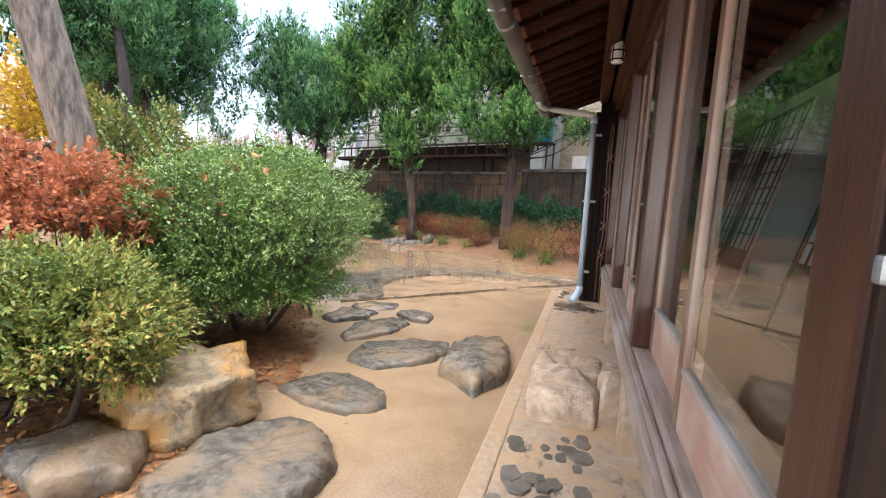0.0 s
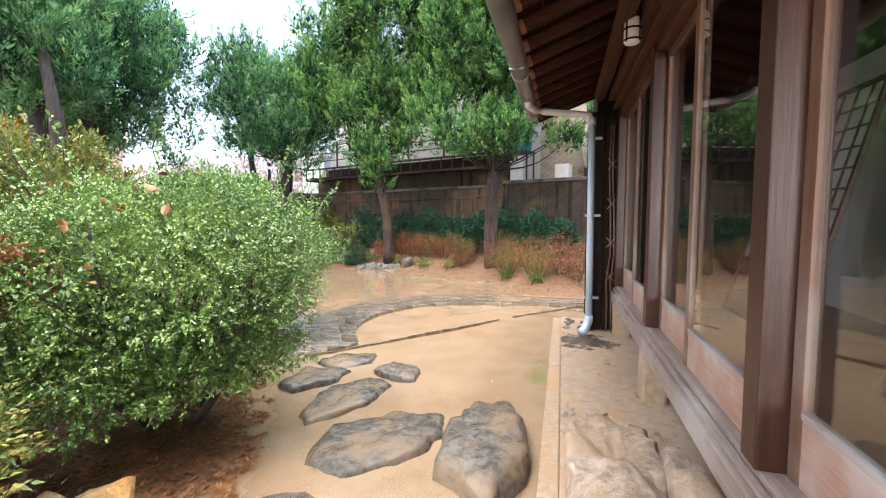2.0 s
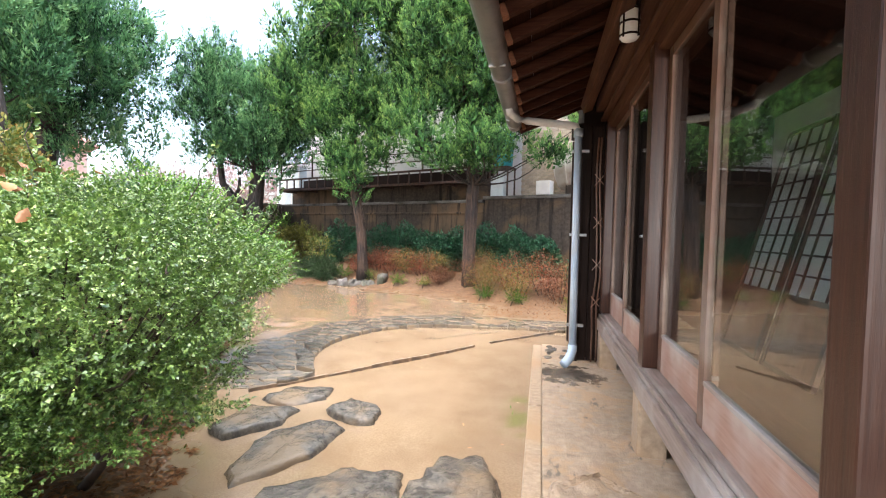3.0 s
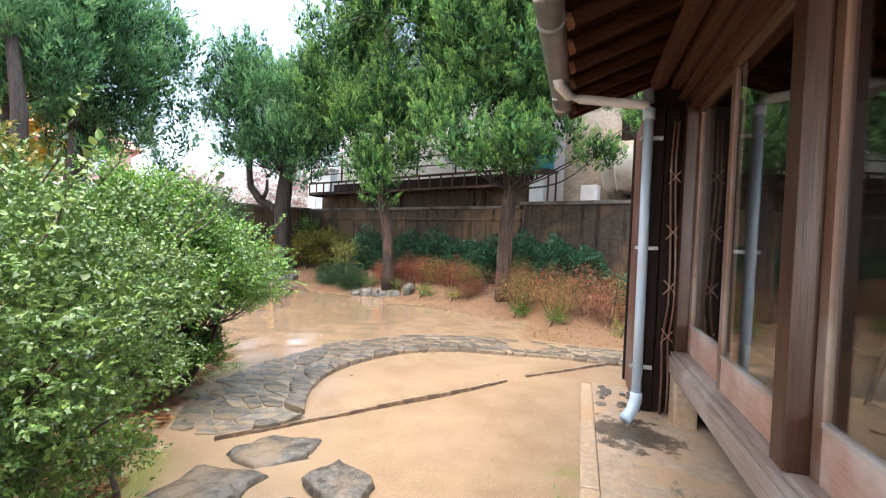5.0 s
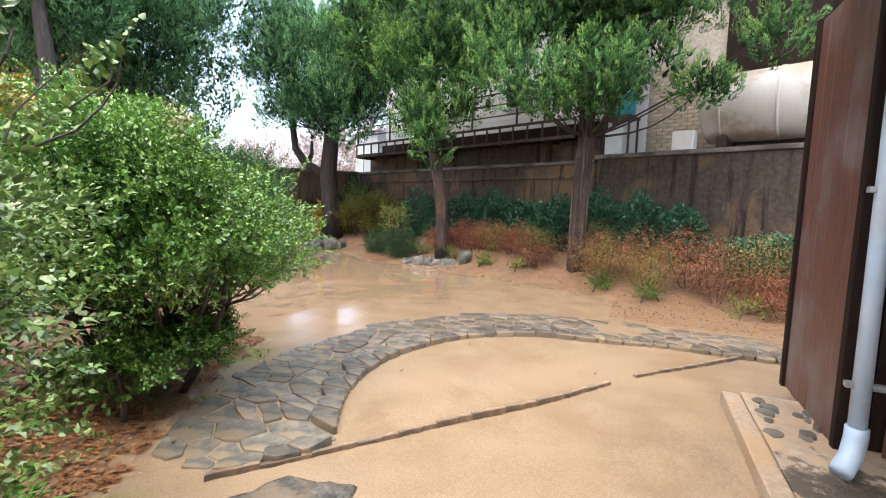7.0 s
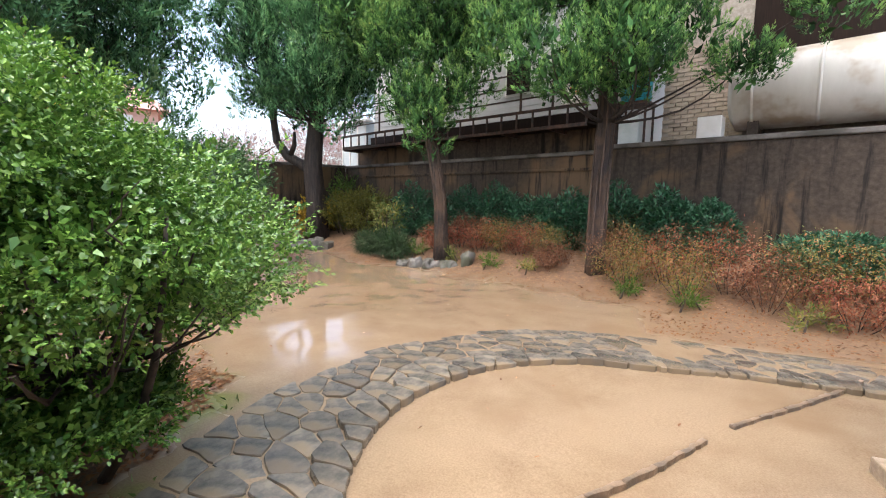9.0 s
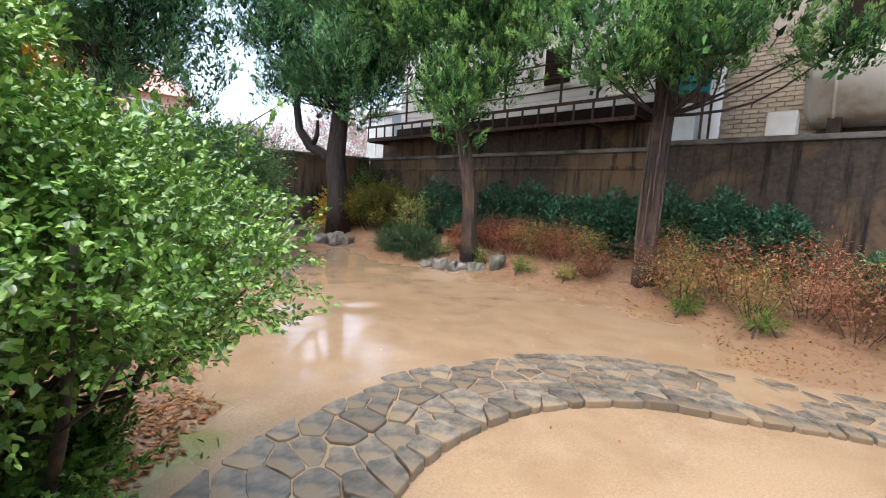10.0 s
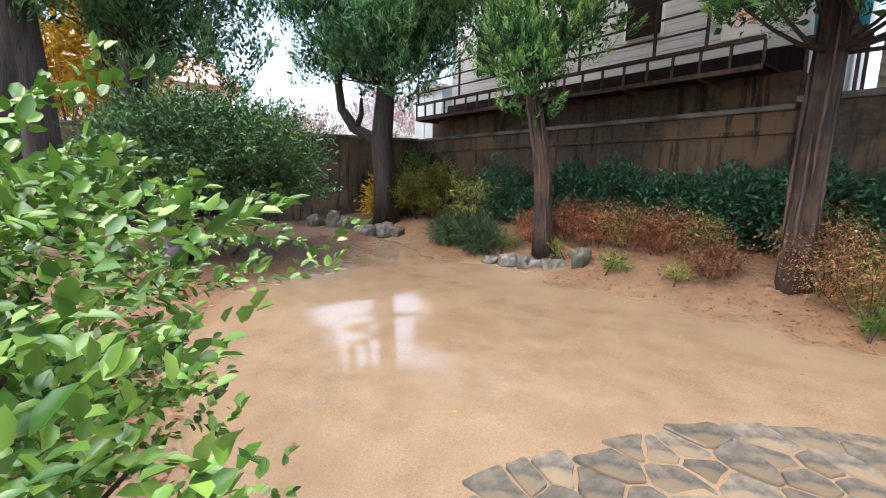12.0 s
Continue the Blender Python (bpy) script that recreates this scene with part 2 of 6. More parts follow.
M_BARK = plain("stringy_conifer_bark", (0.0059, 0.0034, 0.0024), (0.0514, 0.0284, 0.0176), 5, (0.45, 0.8), 1.0, (5, 5, 0.35), (0.0735, 0.0416, 0.0245), 2.4, dist=0.09)
M_BARK_STRIP = plain("peeling_bark_strip", (0.014, 0.008, 0.005), (0.1, 0.06, 0.04), 6, (0.5, 0.8), 1.0, (4, 4, 0.4), None, 1.0, dist=0.03)
M_BARK_DARK = plain("dark_wet_bark", (0.0084, 0.0063, 0.0049), (0.0420, 0.0280, 0.0210), 5, (0.5, 0.8), 1.0, (4, 4, 0.5), None, 1.0, dist=0.04)
M_BARK_GREY = plain("grey_ridged_bark", (0.0630, 0.0490, 0.0385), (0.2310, 0.1820, 0.1470), 6, (0.6, 0.85), 1.0, (3, 3, 0.7), (0.0840, 0.0910, 0.0420), 1.5, dist=0.05)
M_TWIG = plain("brown_twig", (0.0180, 0.0108, 0.0072), (0.0504, 0.0324, 0.0216), 20, (0.5, 0.8), 0.3)
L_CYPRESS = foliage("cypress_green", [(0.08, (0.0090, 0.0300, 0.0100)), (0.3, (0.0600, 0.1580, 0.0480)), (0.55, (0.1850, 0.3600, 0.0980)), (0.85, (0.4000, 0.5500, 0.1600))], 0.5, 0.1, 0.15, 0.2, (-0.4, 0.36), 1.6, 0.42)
# Far conifers: the pale rain haze over them is mixed into the leaf colour.
L_CYPRESS_FAR = foliage("hazed_cypress_green", [(0.08, (0.0140, 0.0460, 0.0200)), (0.42, (0.1150, 0.2800, 0.1150)), (0.9, (0.3500, 0.5700, 0.2400))], 0.5, 0.1, 0.15, 0.2, (-0.4, 0.36), 0.9, 0.42)
L_YEW = foliage("clipped_yew_green", [(0.1, (0.018, 0.05, 0.02)), (0.5, (0.075, 0.16, 0.055)), (0.95, (0.22, 0.33, 0.11))], 0.45, 0.1, 0.25, 0.35, (-0.2, 0.4), 1.1)
L_PINE = foliage("dark_pine_green", [(0.1, (0.012, 0.033, 0.015)), (0.6, (0.038, 0.090, 0.038)), (1.0, (0.075, 0.150, 0.060))], 0.45, 0.14)
L_BUSH = foliage("small_bush_leaf", [(0.05, (0.0134, 0.0470, 0.0134)), (0.32, (0.0850, 0.1650, 0.0350)), (0.6, (0.2250, 0.3300, 0.0850)), (0.88, (0.4000, 0.4600, 0.1400)), (1.0, (0.4200, 0.2000, 0.0950))], 0.3, 0.1, 0.55, 0.4)
L_GLOSSY = foliage("glossy_bush_leaf", [(0.05, (0.0176, 0.0660, 0.0154)), (0.34, (0.0800, 0.1850, 0.0330)), (0.66, (0.2200, 0.3850, 0.0720)), (1.0, (0.3600, 0.4900, 0.1150))], 0.25, 0.14, 0.6)
L_AZALEA = foliage("yellowing_azalea_leaf", [(0.08, (0.04, 0.08, 0.022)), (0.38, (0.12, 0.17, 0.045)), (0.62, (0.3, 0.3, 0.08)), (0.8, (0.44, 0.27, 0.1)), (1.0, (0.44, 0.14, 0.08))], 0.4, 0.2, 0.22, 0.45, (-0.25, 0.5), 2.6)
L_MAPLE = foliage("orange_autumn_leaf", [(0.1, (0.17, 0.06, 0.035)), (0.5, (0.42, 0.15, 0.07)), (1.0, (0.56, 0.28, 0.16))], 0.45, 0.35)
L_RED = foliage("rusty_red_leaf", [(0.1, (0.09, 0.03, 0.02)), (0.35, (0.27, 0.085, 0.05)), (0.6, (0.36, 0.16, 0.09)), (0.8, (0.34, 0.2, 0.085)), (1.0, (0.2, 0.2, 0.06))], 0.5, 0.25, 0.22, 0.35, (-0.3, 0.5), 1.9)
L_MIXED = foliage("leaf_turning_red", [(0.1, (0.05, 0.06, 0.02)), (0.35, (0.13, 0.15, 0.045)), (0.5, (0.3, 0.24, 0.07)), (0.65, (0.38, 0.14, 0.07)), (1.0, (0.44, 0.2, 0.11))], 0.5, 0.25, 0.22, 0.4, (-0.25, 0.5), 3.0)
L_RUST = foliage("dry_brown_stem_leaf", [(0.1, (0.07, 0.032, 0.02)), (0.45, (0.24, 0.11, 0.06)), (0.75, (0.33, 0.19, 0.1)), (1.0, (0.2, 0.22, 0.07))], 0.6, 0.2, 0.2, 0.4)
L_HEDGE = foliage("bluish_evergreen_leaf", [(0.1, (0.0140, 0.0477, 0.0252)), (0.5, (0.0393, 0.1197, 0.0636)), (1.0, (0.0982, 0.2244, 0.0982))], 0.3, 0.2)
L_YELLOW = foliage("yellow_leaf", [(0.1, (0.300, 0.195, 0.030)), (0.6, (0.600, 0.405, 0.045)), (1.0, (0.600, 0.570, 0.090))], 0.45, 0.35)
L_OLIVE = foliage("olive_leaf", [(0.1, (0.053, 0.060, 0.015)), (0.5, (0.150, 0.150, 0.033)), (1.0, (0.300, 0.247, 0.045))], 0.4, 0.3)
L_GRASS = foliage("grassy_green", [(0.1, (0.035, 0.08, 0.018)), (0.6, (0.11, 0.2, 0.035)), (1.0, (0.27, 0.32, 0.06))], 0.45, 0.3)
L_GRASSDARK = foliage("dark_grass_blade", [(0.1, (0.02, 0.045, 0.018)), (1.0, (0.07, 0.12, 0.05))], 0.4, 0.15)
L_DEAD = foliage("fallen_leaf", [(0.1, (0.1, 0.045, 0.02)), (0.5, (0.26, 0.12, 0.05)), (0.85, (0.42, 0.23, 0.1)), (1.0, (0.5, 0.12, 0.05))], 0.35, 0.1)
L_FARTREE = foliage("bare_reddish_crown", [(0.1, (0.2, 0.13, 0.12)), (1.0, (0.42, 0.3, 0.28))], 0.7, 0.3)


# ---------- mesh helpers ----------
def part(name, bm, material, parent=None, label="", smooth=False):
    """Links a bmesh as one mesh object, under a thing or part if given."""
    me = bpy.data.meshes.new(name)
    bm.normal_update()
    bm.to_mesh(me)
    bm.free()
    me.materials.append(material)
    if smooth:
        me.shade_smooth()
    ob = new(name, me)
    if parent is not None:
        ob.parent = parent
    if label:
        ob["label"] = label
    return ob


def empty(name, label, category, group="", kind="", at=None):
    e = new(name)
    e.empty_display_size = 0.1
    if at is not None:
        e.matrix_basis = at
    return tagged(e, label, category, group, kind)


def box(bm, x0, x1, y0, y1, z0, z1, bevel=0.0, m=None):
    """Adds a block to bm, its edges rounded off by bevel."""
    made = bmesh.ops.create_cube(bm, size=1.0)["verts"]
    for v in made:
        v.co = Vector((x0 + (v.co.x + 0.5) * (x1 - x0), y0 + (v.co.y + 0.5) * (y1 - y0), z0 + (v.co.z + 0.5) * (z1 - z0)))
    if bevel:
        es = {e for v in made for e in v.link_edges}
        made = bmesh.ops.bevel(bm, geom=list(es), offset=bevel, segments=2, affect="EDGES", profile=0.6)["verts"]
    if m is not None:
        bmesh.ops.transform(bm, matrix=m, verts=list(made))
    return bm


def block(name, dims, material, parent=None, bevel=0.006, label="", m=None):
    return part(name, box(bmesh.new(), *dims, bevel, m), material, parent, label)


def tube(bm, pts, radii, sides=10, wobble=0.0, cap=True):
    """A round-bodied tube through pts with a radius at each; wobble makes it knotty."""
    pts = [Vector(p) for p in pts]
    rings = []
    ref = Vector((0.37, 0.91, 0.18))
    for i, p in enumerate(pts):
        d = (pts[min(i + 1, len(pts) - 1)] - pts[max(i - 1, 0)]).normalized()
        a = d.cross(ref).normalized()
        b = d.cross(a).normalized()
        ring = []
        for j in range(sides):
            th = 2 * math.pi * j / sides
            r = radii[i]
            if wobble:
                r *= 1 + wobble * (noise.noise(Vector((math.cos(th) * 1.7, math.sin(th) * 1.7, p.z * 0.35 + p.x))) * 1.4 + 0.35 * math.sin(5 * th + p.z * 0.8))
            ring.append(bm.verts.new(p + a * math.cos(th) * r + b * math.sin(th) * r))
        rings.append(ring)
    for r0, r1 in zip(rings, rings[1:]):
        for j in range(sides):
            bm.faces.new((r0[j], r0[(j + 1) % sides], r1[(j + 1) % sides], r1[j]))
    if cap:
        bm.faces.new(rings[0][::-1])
        bm.faces.new(rings[-1])
    return bm


def bent(p0, p1, bulge, n=7, seed=0):
    """Points from p0 to p1 with a bend."""
    p0, p1 = Vector(p0), Vector(p1)
    rnd = random.Random(seed)
    off = Vector(bulge)
    return [p0.lerp(p1, i / (n - 1)) + off * math.sin(math.pi * i / (n - 1)) + Vector((rnd.uniform(-1, 1), rnd.uniform(-1, 1), 0)) * 0.02 * (0 < i < n - 1) for i in range(n)]


def leaf_sheet(name, pos, way, length, width, material, parent, rng, fold=0.25, label="", kind="stuff", face=None, thin=False, tip=None):
    """Many separate leaves in one mesh: each a folded diamond from its base along its own direction."""
    n = len(pos)
    way = way / np.linalg.norm(way, axis=1, keepdims=True)
    ref = rng.normal(size=(n, 3)) if face is None else face + 0.45 * rng.normal(size=(n, 3))
    side = np.cross(way, ref)
    side /= np.linalg.norm(side, axis=1, keepdims=True) + 1e-9
    up = np.cross(side, way)
    ln = (length * rng.uniform(0.65, 1.25, n))[:, None]
    wd = (width * rng.uniform(0.7, 1.2, n))[:, None]
    v = np.empty((n, 6, 3))
    v[:, 0] = pos
    v[:, 1] = pos + way * ln * 0.3 + side * wd * 0.46 + up * wd * fold
    v[:, 2] = pos + way * ln * 0.7 + side * wd * 0.4 + up * wd * fold * 0.8
    v[:, 3] = pos + way * ln - up * wd * fold * 0.6
    v[:, 4] = pos + way * ln * 0.7 - side * wd * 0.4 + up * wd * fold * 0.8
    v[:, 5] = pos + way * ln * 0.3 - side * wd * 0.46 + up * wd * fold
    if thin:
        v = v[:, [0, 1, 3, 5]]
        quads = np.array([[0, 1, 2, 3]])
    else:
        quads = np.array([[0, 1, 2, 3, 0, 3, 4, 5]])
    k = v.shape[1]
    f = ((np.arange(n) * k)[:, None] + quads).reshape(-1, 4)
    me = bpy.data.meshes.new(name)
    me.vertices.add(n * k)
    me.vertices.foreach_set("co", v.reshape(-1).astype(np.float32))
    me.loops.add(len(f) * 4)
    me.loops.foreach_set("vertex_index", f.reshape(-1).astype(np.int32))
    me.polygons.add(len(f))
    me.polygons.foreach_set("loop_start", (np.arange(len(f)) * 4).astype(np.int32))
    me.polygons.foreach_set("loop_total", np.full(len(f), 4, np.int32))
    me.update(calc_edges=True)
    if tip is not None:
        me.attributes.new("tip", "FLOAT", "POINT").data.foreach_set("value", np.repeat(tip, k).astype(np.float32))
    me.materials.append(material)
    ob = new(name, me)
    if parent is not None:
        ob.parent = parent
    tagged(ob, label, "", "", kind)
    return ob


def lump_points(rng, centre, radii, n, depth=0.35, rough=0.18, low=-1.0):
    """Points near the skin of a lumpy ellipsoid, with their outward directions."""
    d = rng.normal(size=(n * 2, 3))
    d /= np.linalg.norm(d, axis=1, keepdims=True)
    d = d[d[:, 2] > low][:n]
    wave = 1 + rough * (np.sin(d[:, 0] * 5.1 + centre[0] * 3) * np.cos(d[:, 1] * 4.3 + centre[1] * 2) + 0.6 * np.sin(d[:, 2] * 7.7 + d[:, 0] * 6.3 + centre[2]))
    r = wave * (1 - depth * rng.uniform(0, 1, len(d)) ** 2)
    return np.array(centre) + d * np.array(radii) * r[:, None], d


# ---------- plan ----------
# z = 0 is the muddy yard; the house front runs along y at x = FRONT; the garden wall runs askew behind the yard.
FRONT = 0.34
WALL_AT = pose(-1.5, 13.5, 0, 0, 0, -20)
WALL_H = 2.42


def along_wall(x, y):
    """Distance of a place in front of the garden wall."""
    a = radians(-20)
    return -(-(x + 1.5) * math.sin(a) + (y - 13.5) * math.cos(a))


def smooth(v, lo, hi):
    k = max(0.0, min(1.0, (v - lo) / (hi - lo)))
    return k * k * (3 - 2 * k)


def poly_dist(x, y, pts):
    """Signed distance to an open line of points: positive on its left-hand side."""
    best, sign = 1e9, 1
    for (ax, ay), (bx, by) in zip(pts, pts[1:]):
        dx, dy = bx - ax, by - ay
        t = max(0.0, min(1.0, ((x - ax) * dx + (y - ay) * dy) / (dx * dx + dy * dy)))
        d = math.hypot(x - ax - t * dx, y - ay - t * dy)
        if d < best:
            best, sign = d, 1 if dx * (y - ay) - dy * (x - ax) > 0 else -1
    return best * sign


BED_EDGE = [(-1.45, -3.0), (-1.7, 1.2), (-1.85, 2.0), (-1.9, 2.5), (-2.1, 3.2), (-2.75, 4.05), (-3.25, 4.7), (-3.75, 5.4), (-4.1, 6.3), (-5.0, 6.9), (-6.8, 7.8), (-7.6, 9.0), (-7.4, 10.2), (-8.2, 12.2), (-9.0, 13.2)]
OUTER = [(-3.2, 4.75), (-3.62, 5.4), (-3.8, 6.2), (-3.82, 6.75), (-3.72, 7.25), (-3.38, 7.9), (-2.72, 8.55), (-1.95, 8.95), (-1.2, 8.95), (-0.4, 8.95), (0.45, 8.9)]
INNER = [(-2.72, 4.95), (-2.45, 5.28), (-2.62, 5.5), (-2.88, 6.0), (-2.95, 6.6), (-2.8, 7.13), (-2.52, 7.55), (-1.98, 7.95), (-1.4, 8.0), (-0.8, 8.12), (0.45, 8.15)]


def ground_height(x, y):
    """Height of the earth, and how much of it is leaf litter, moss and standing water."""
    s = along_wall(x, y)
    edge = poly_dist(x, y, BED_EDGE)
    n1 = noise.noise(Vector((x * 0.8, y * 0.8, 0)))
    n2 = noise.noise(Vector((x * 2.6, y * 2.6, 3)))
    back = smooth(2.9 + 0.3 * n1 - s, 0.0, 1.8)
    bank = smooth(edge + 0.12 * n2, -0.05, 0.7)
    z = 0.42 * back + 0.13 * bank * (1 - back) + 0.012 * n1 + 0.006 * n2
    rim = noise.noise(Vector((x * 5, y * 5, 7)))
    litter = max(smooth(3.2 + 0.6 * n1 + 0.35 * rim - s, 0.0, 1.0), smooth(edge + 0.25 * rim, -0.12, 0.25))
    if x > -3.2 and 9.0 < y < 10.6:
        litter = max(litter, 0.7 * smooth(x + 0.25 * rim, -1.9, -0.6) * smooth(y, 8.8, 9.3))
    moss = smooth(0.28 - abs(edge - 0.05), 0, 0.2) * smooth(n2, 0.0, 0.25) * 0.8 * smooth(y, 3.4, 4.4) * smooth(7.2 - y, 0, 1)
    moss = max(moss, 0.75 * smooth(0.12 - abs(x + 0.5), 0, 0.09) * smooth(y, 4.3, 4.7) * smooth(5.6 - y, 0, 0.4) * smooth(rim, -0.3, 0.1))
    pool = smooth(2.25 - math.hypot((x + 5.3) / 1.0, (y - 9.0) / 1.5) + 0.4 * n1, 0, 0.9) * (1 - litter)
    pool = max(pool, 0.6 * smooth(n1 + 0.3 * n2, 0.12, 0.4) * (1 - litter) * (1 - back))
    far = math.hypot(x + 2, y - 7)
    return (z - 0.02 * pool * (1 - bank)) if far < 22 else 0.0, litter, moss, pool


def build_ground():
    xs = np.concatenate([np.array([-400, -150, -60, -30, -22]), np.arange(-16, -6, 0.22), np.arange(-6, 1.2, 0.075), np.array([2, 4, 8, 16, 30, 60, 150, 400])])
    ys = np.concatenate([np.array([-400, -150, -60, -20, -8, -4]), np.arange(-2, 1, 0.3), np.arange(1, 11.2, 0.075), np.arange(11.3, 18, 0.22), np.array([20, 26, 40, 80, 200, 450])])
    verts, rows = [], []
    for y in ys:
        for x in xs:
            h = ground_height(float(x), float(y))
            verts.append((float(x), float(y), h[0]))
            rows.append(h[1:])
    w = len(xs)
    faces = [(j * w + i, j * w + i + 1, (j + 1) * w + i + 1, (j + 1) * w + i) for j in range(len(ys) - 1) for i in range(w - 1)]
    me = bpy.data.meshes.new("ground")
    me.from_pydata(verts, [], faces)
    arr = np.array(rows, np.float32)
    for i, name in enumerate(("litter", "moss", "pool")):
        a = me.attributes.new(name, "FLOAT", "POINT")
        a.data.foreach_set("value", arr[:, i].copy())
    me.materials.append(M_GROUND)
    me.shade_smooth()
    return tagged(new("ground", me), "wet sandy yard with puddles and leaf-strewn beds", "ground", kind="structure")


build_ground()


def garden_wall():
    w = empty("wall_north", "stained old concrete garden wall with a worn coping", "wall", kind="structure", at=WALL_AT)
    bm = bmesh.new()
    box(bm, -9.3, -0.45, 0.0, 0.25, -0.3, WALL_H - 0.1, 0.02)
    bmesh.ops.subdivide_edges(bm, edges=[e for e in bm.edges if e.calc_length() > 1], cuts=24, use_grid_fill=True)
    for v in bm.verts:
        v.co.y += 0.012 * noise.noise(v.co * 1.3)
    part("left_length", bm, M_WALL, w)
    block("right_length", (-0.45, 9.0, -0.02, 0.23, -0.3, WALL_H - 0.02), M_WALL, w, 0.02)
    block("ledge", (-9.25, -0.47, -0.05, 0.1, WALL_H - 0.42, WALL_H - 0.36), M_WALL, w, 0.015)
    block("coping", (-0.5, 9.0, -0.07, 0.28, WALL_H - 0.02, WALL_H + 0.07), M_COPING, w, 0.02)
    block("coping", (-9.35, -0.5, -0.05, 0.28, WALL_H - 0.1, WALL_H - 0.02), M_COPING, w, 0.02)
    v = empty("wall_west", "dark concrete garden wall round the corner", "wall", kind="structure", at=WALL_AT @ pose(-9.3, 0, 0, 0, 0, 75))
    block("length", (-14, 0.0, -0.02, 0.23, -0.3, WALL_H - 0.08), M_WALL, v, 0.02)
    block("coping", (-14, 0.0, -0.06, 0.27, WALL_H - 0.08, WALL_H), M_COPING, v, 0.02)


garden_wall()


# ---------- house ----------
HEAD = 2.59


def house_shell():
    """The body of the house behind its glazed front, with unseen openings added for light."""
    h = empty("wall_east", "dark timber body of the old house", "house", kind="structure")
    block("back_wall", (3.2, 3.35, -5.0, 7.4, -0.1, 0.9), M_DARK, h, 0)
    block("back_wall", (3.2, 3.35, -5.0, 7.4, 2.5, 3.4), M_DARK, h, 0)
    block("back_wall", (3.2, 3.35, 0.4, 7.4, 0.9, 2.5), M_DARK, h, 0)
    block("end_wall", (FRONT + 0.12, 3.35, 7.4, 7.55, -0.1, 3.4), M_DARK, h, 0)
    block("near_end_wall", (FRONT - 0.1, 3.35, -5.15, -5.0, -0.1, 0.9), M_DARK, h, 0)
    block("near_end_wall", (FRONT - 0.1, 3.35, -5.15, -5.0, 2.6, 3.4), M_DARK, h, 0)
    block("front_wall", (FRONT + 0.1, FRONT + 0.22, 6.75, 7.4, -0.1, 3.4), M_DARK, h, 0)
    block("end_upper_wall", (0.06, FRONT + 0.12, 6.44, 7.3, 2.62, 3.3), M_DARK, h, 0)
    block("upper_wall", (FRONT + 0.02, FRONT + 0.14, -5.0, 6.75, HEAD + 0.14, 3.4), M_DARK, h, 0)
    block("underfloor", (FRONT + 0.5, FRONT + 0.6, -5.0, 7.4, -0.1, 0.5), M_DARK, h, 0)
    tagged(block("floor", (FRONT + 0.04, 3.2, -5.0, 7.4, 0.46, 0.545), M_TATAMI, None, 0.0), "old dark timber floorboards inside the house", "floor", kind="structure")
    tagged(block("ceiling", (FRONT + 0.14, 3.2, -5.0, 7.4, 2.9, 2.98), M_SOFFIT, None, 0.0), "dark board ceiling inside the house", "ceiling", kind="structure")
    inner = empty("wall_inner", "white plaster and shoji wall inside the veranda", "wall", kind="structure")
    block("plaster", (2.3, 2.4, 5.1, 7.4, 0.55, 2.9), M_PLASTER, inner, 0)
    block("plaster", (2.3, 2.4, 2.2, 3.4, 0.55, 2.9), M_PLASTER, inner, 0)
    block("transom", (2.31, 2.39, 3.4, 5.1, 2.3, 2.9), M_DARK, inner, 0)
    for y in (2.2, 3.4, 5.1):
        block("post", (2.25, 2.38, y - 0.06, y + 0.06, 0.545, 2.9), M_POST, inner, 0.008)
    # Fill lamp added at an invented opening in the near end, to brighten the rooms.
    lamp = bpy.data.lights.new("interior_fill", "AREA")
    lamp.shape, lamp.size, lamp.size_y, lamp.energy = "RECTANGLE", 2.0, 1.6, 90
    lo = new("interior_fill", lamp)
    lo.matrix_world = look((1.8, -4.95, 1.75), (1.8, 4.0, 1.5))


def shoji(y0, width, z0=0.56, height=1.85):
    s = empty("shoji_screen", "white paper shoji screen leaning inside the house", "screen", "screens inside the house", at=pose(1.22, y0, z0, 0, 14, 0))
    block("paper", (0.0, 0.006, 0.03, width - 0.03, 0.52, height - 0.03), M_PAPER_T, s, 0)
    block("lower_panel", (-0.006, 0.008, 0.03, width - 0.03, 0.03, 0.5), M_STILE, s, 0)
    for a, b in ((0, 0.035), (width - 0.035, width)):
        block("stile", (-0.02, 0.012, a, b, 0, height), M_POST, s, 0.003)
    for a in (0.0, 0.5, height - 0.035):
        block("rail", (-0.018, 0.010, 0.035, width - 0.035, a, a + 0.035), M_POST, s, 0.003)
    for i in range(1, 4):
        y = width * i / 4
        block("muntin", (-0.012, 0.0, y - 0.006, y + 0.006, 0.535, height - 0.035), M_POST, s, 0)
    for i in range(1, 9):
        z = 0.535 + (height - 0.57) * i / 9
        block("muntin", (-0.014, -0.002, 0.035, width - 0.035, z - 0.006, z + 0.006), M_POST, s, 0)
    return s


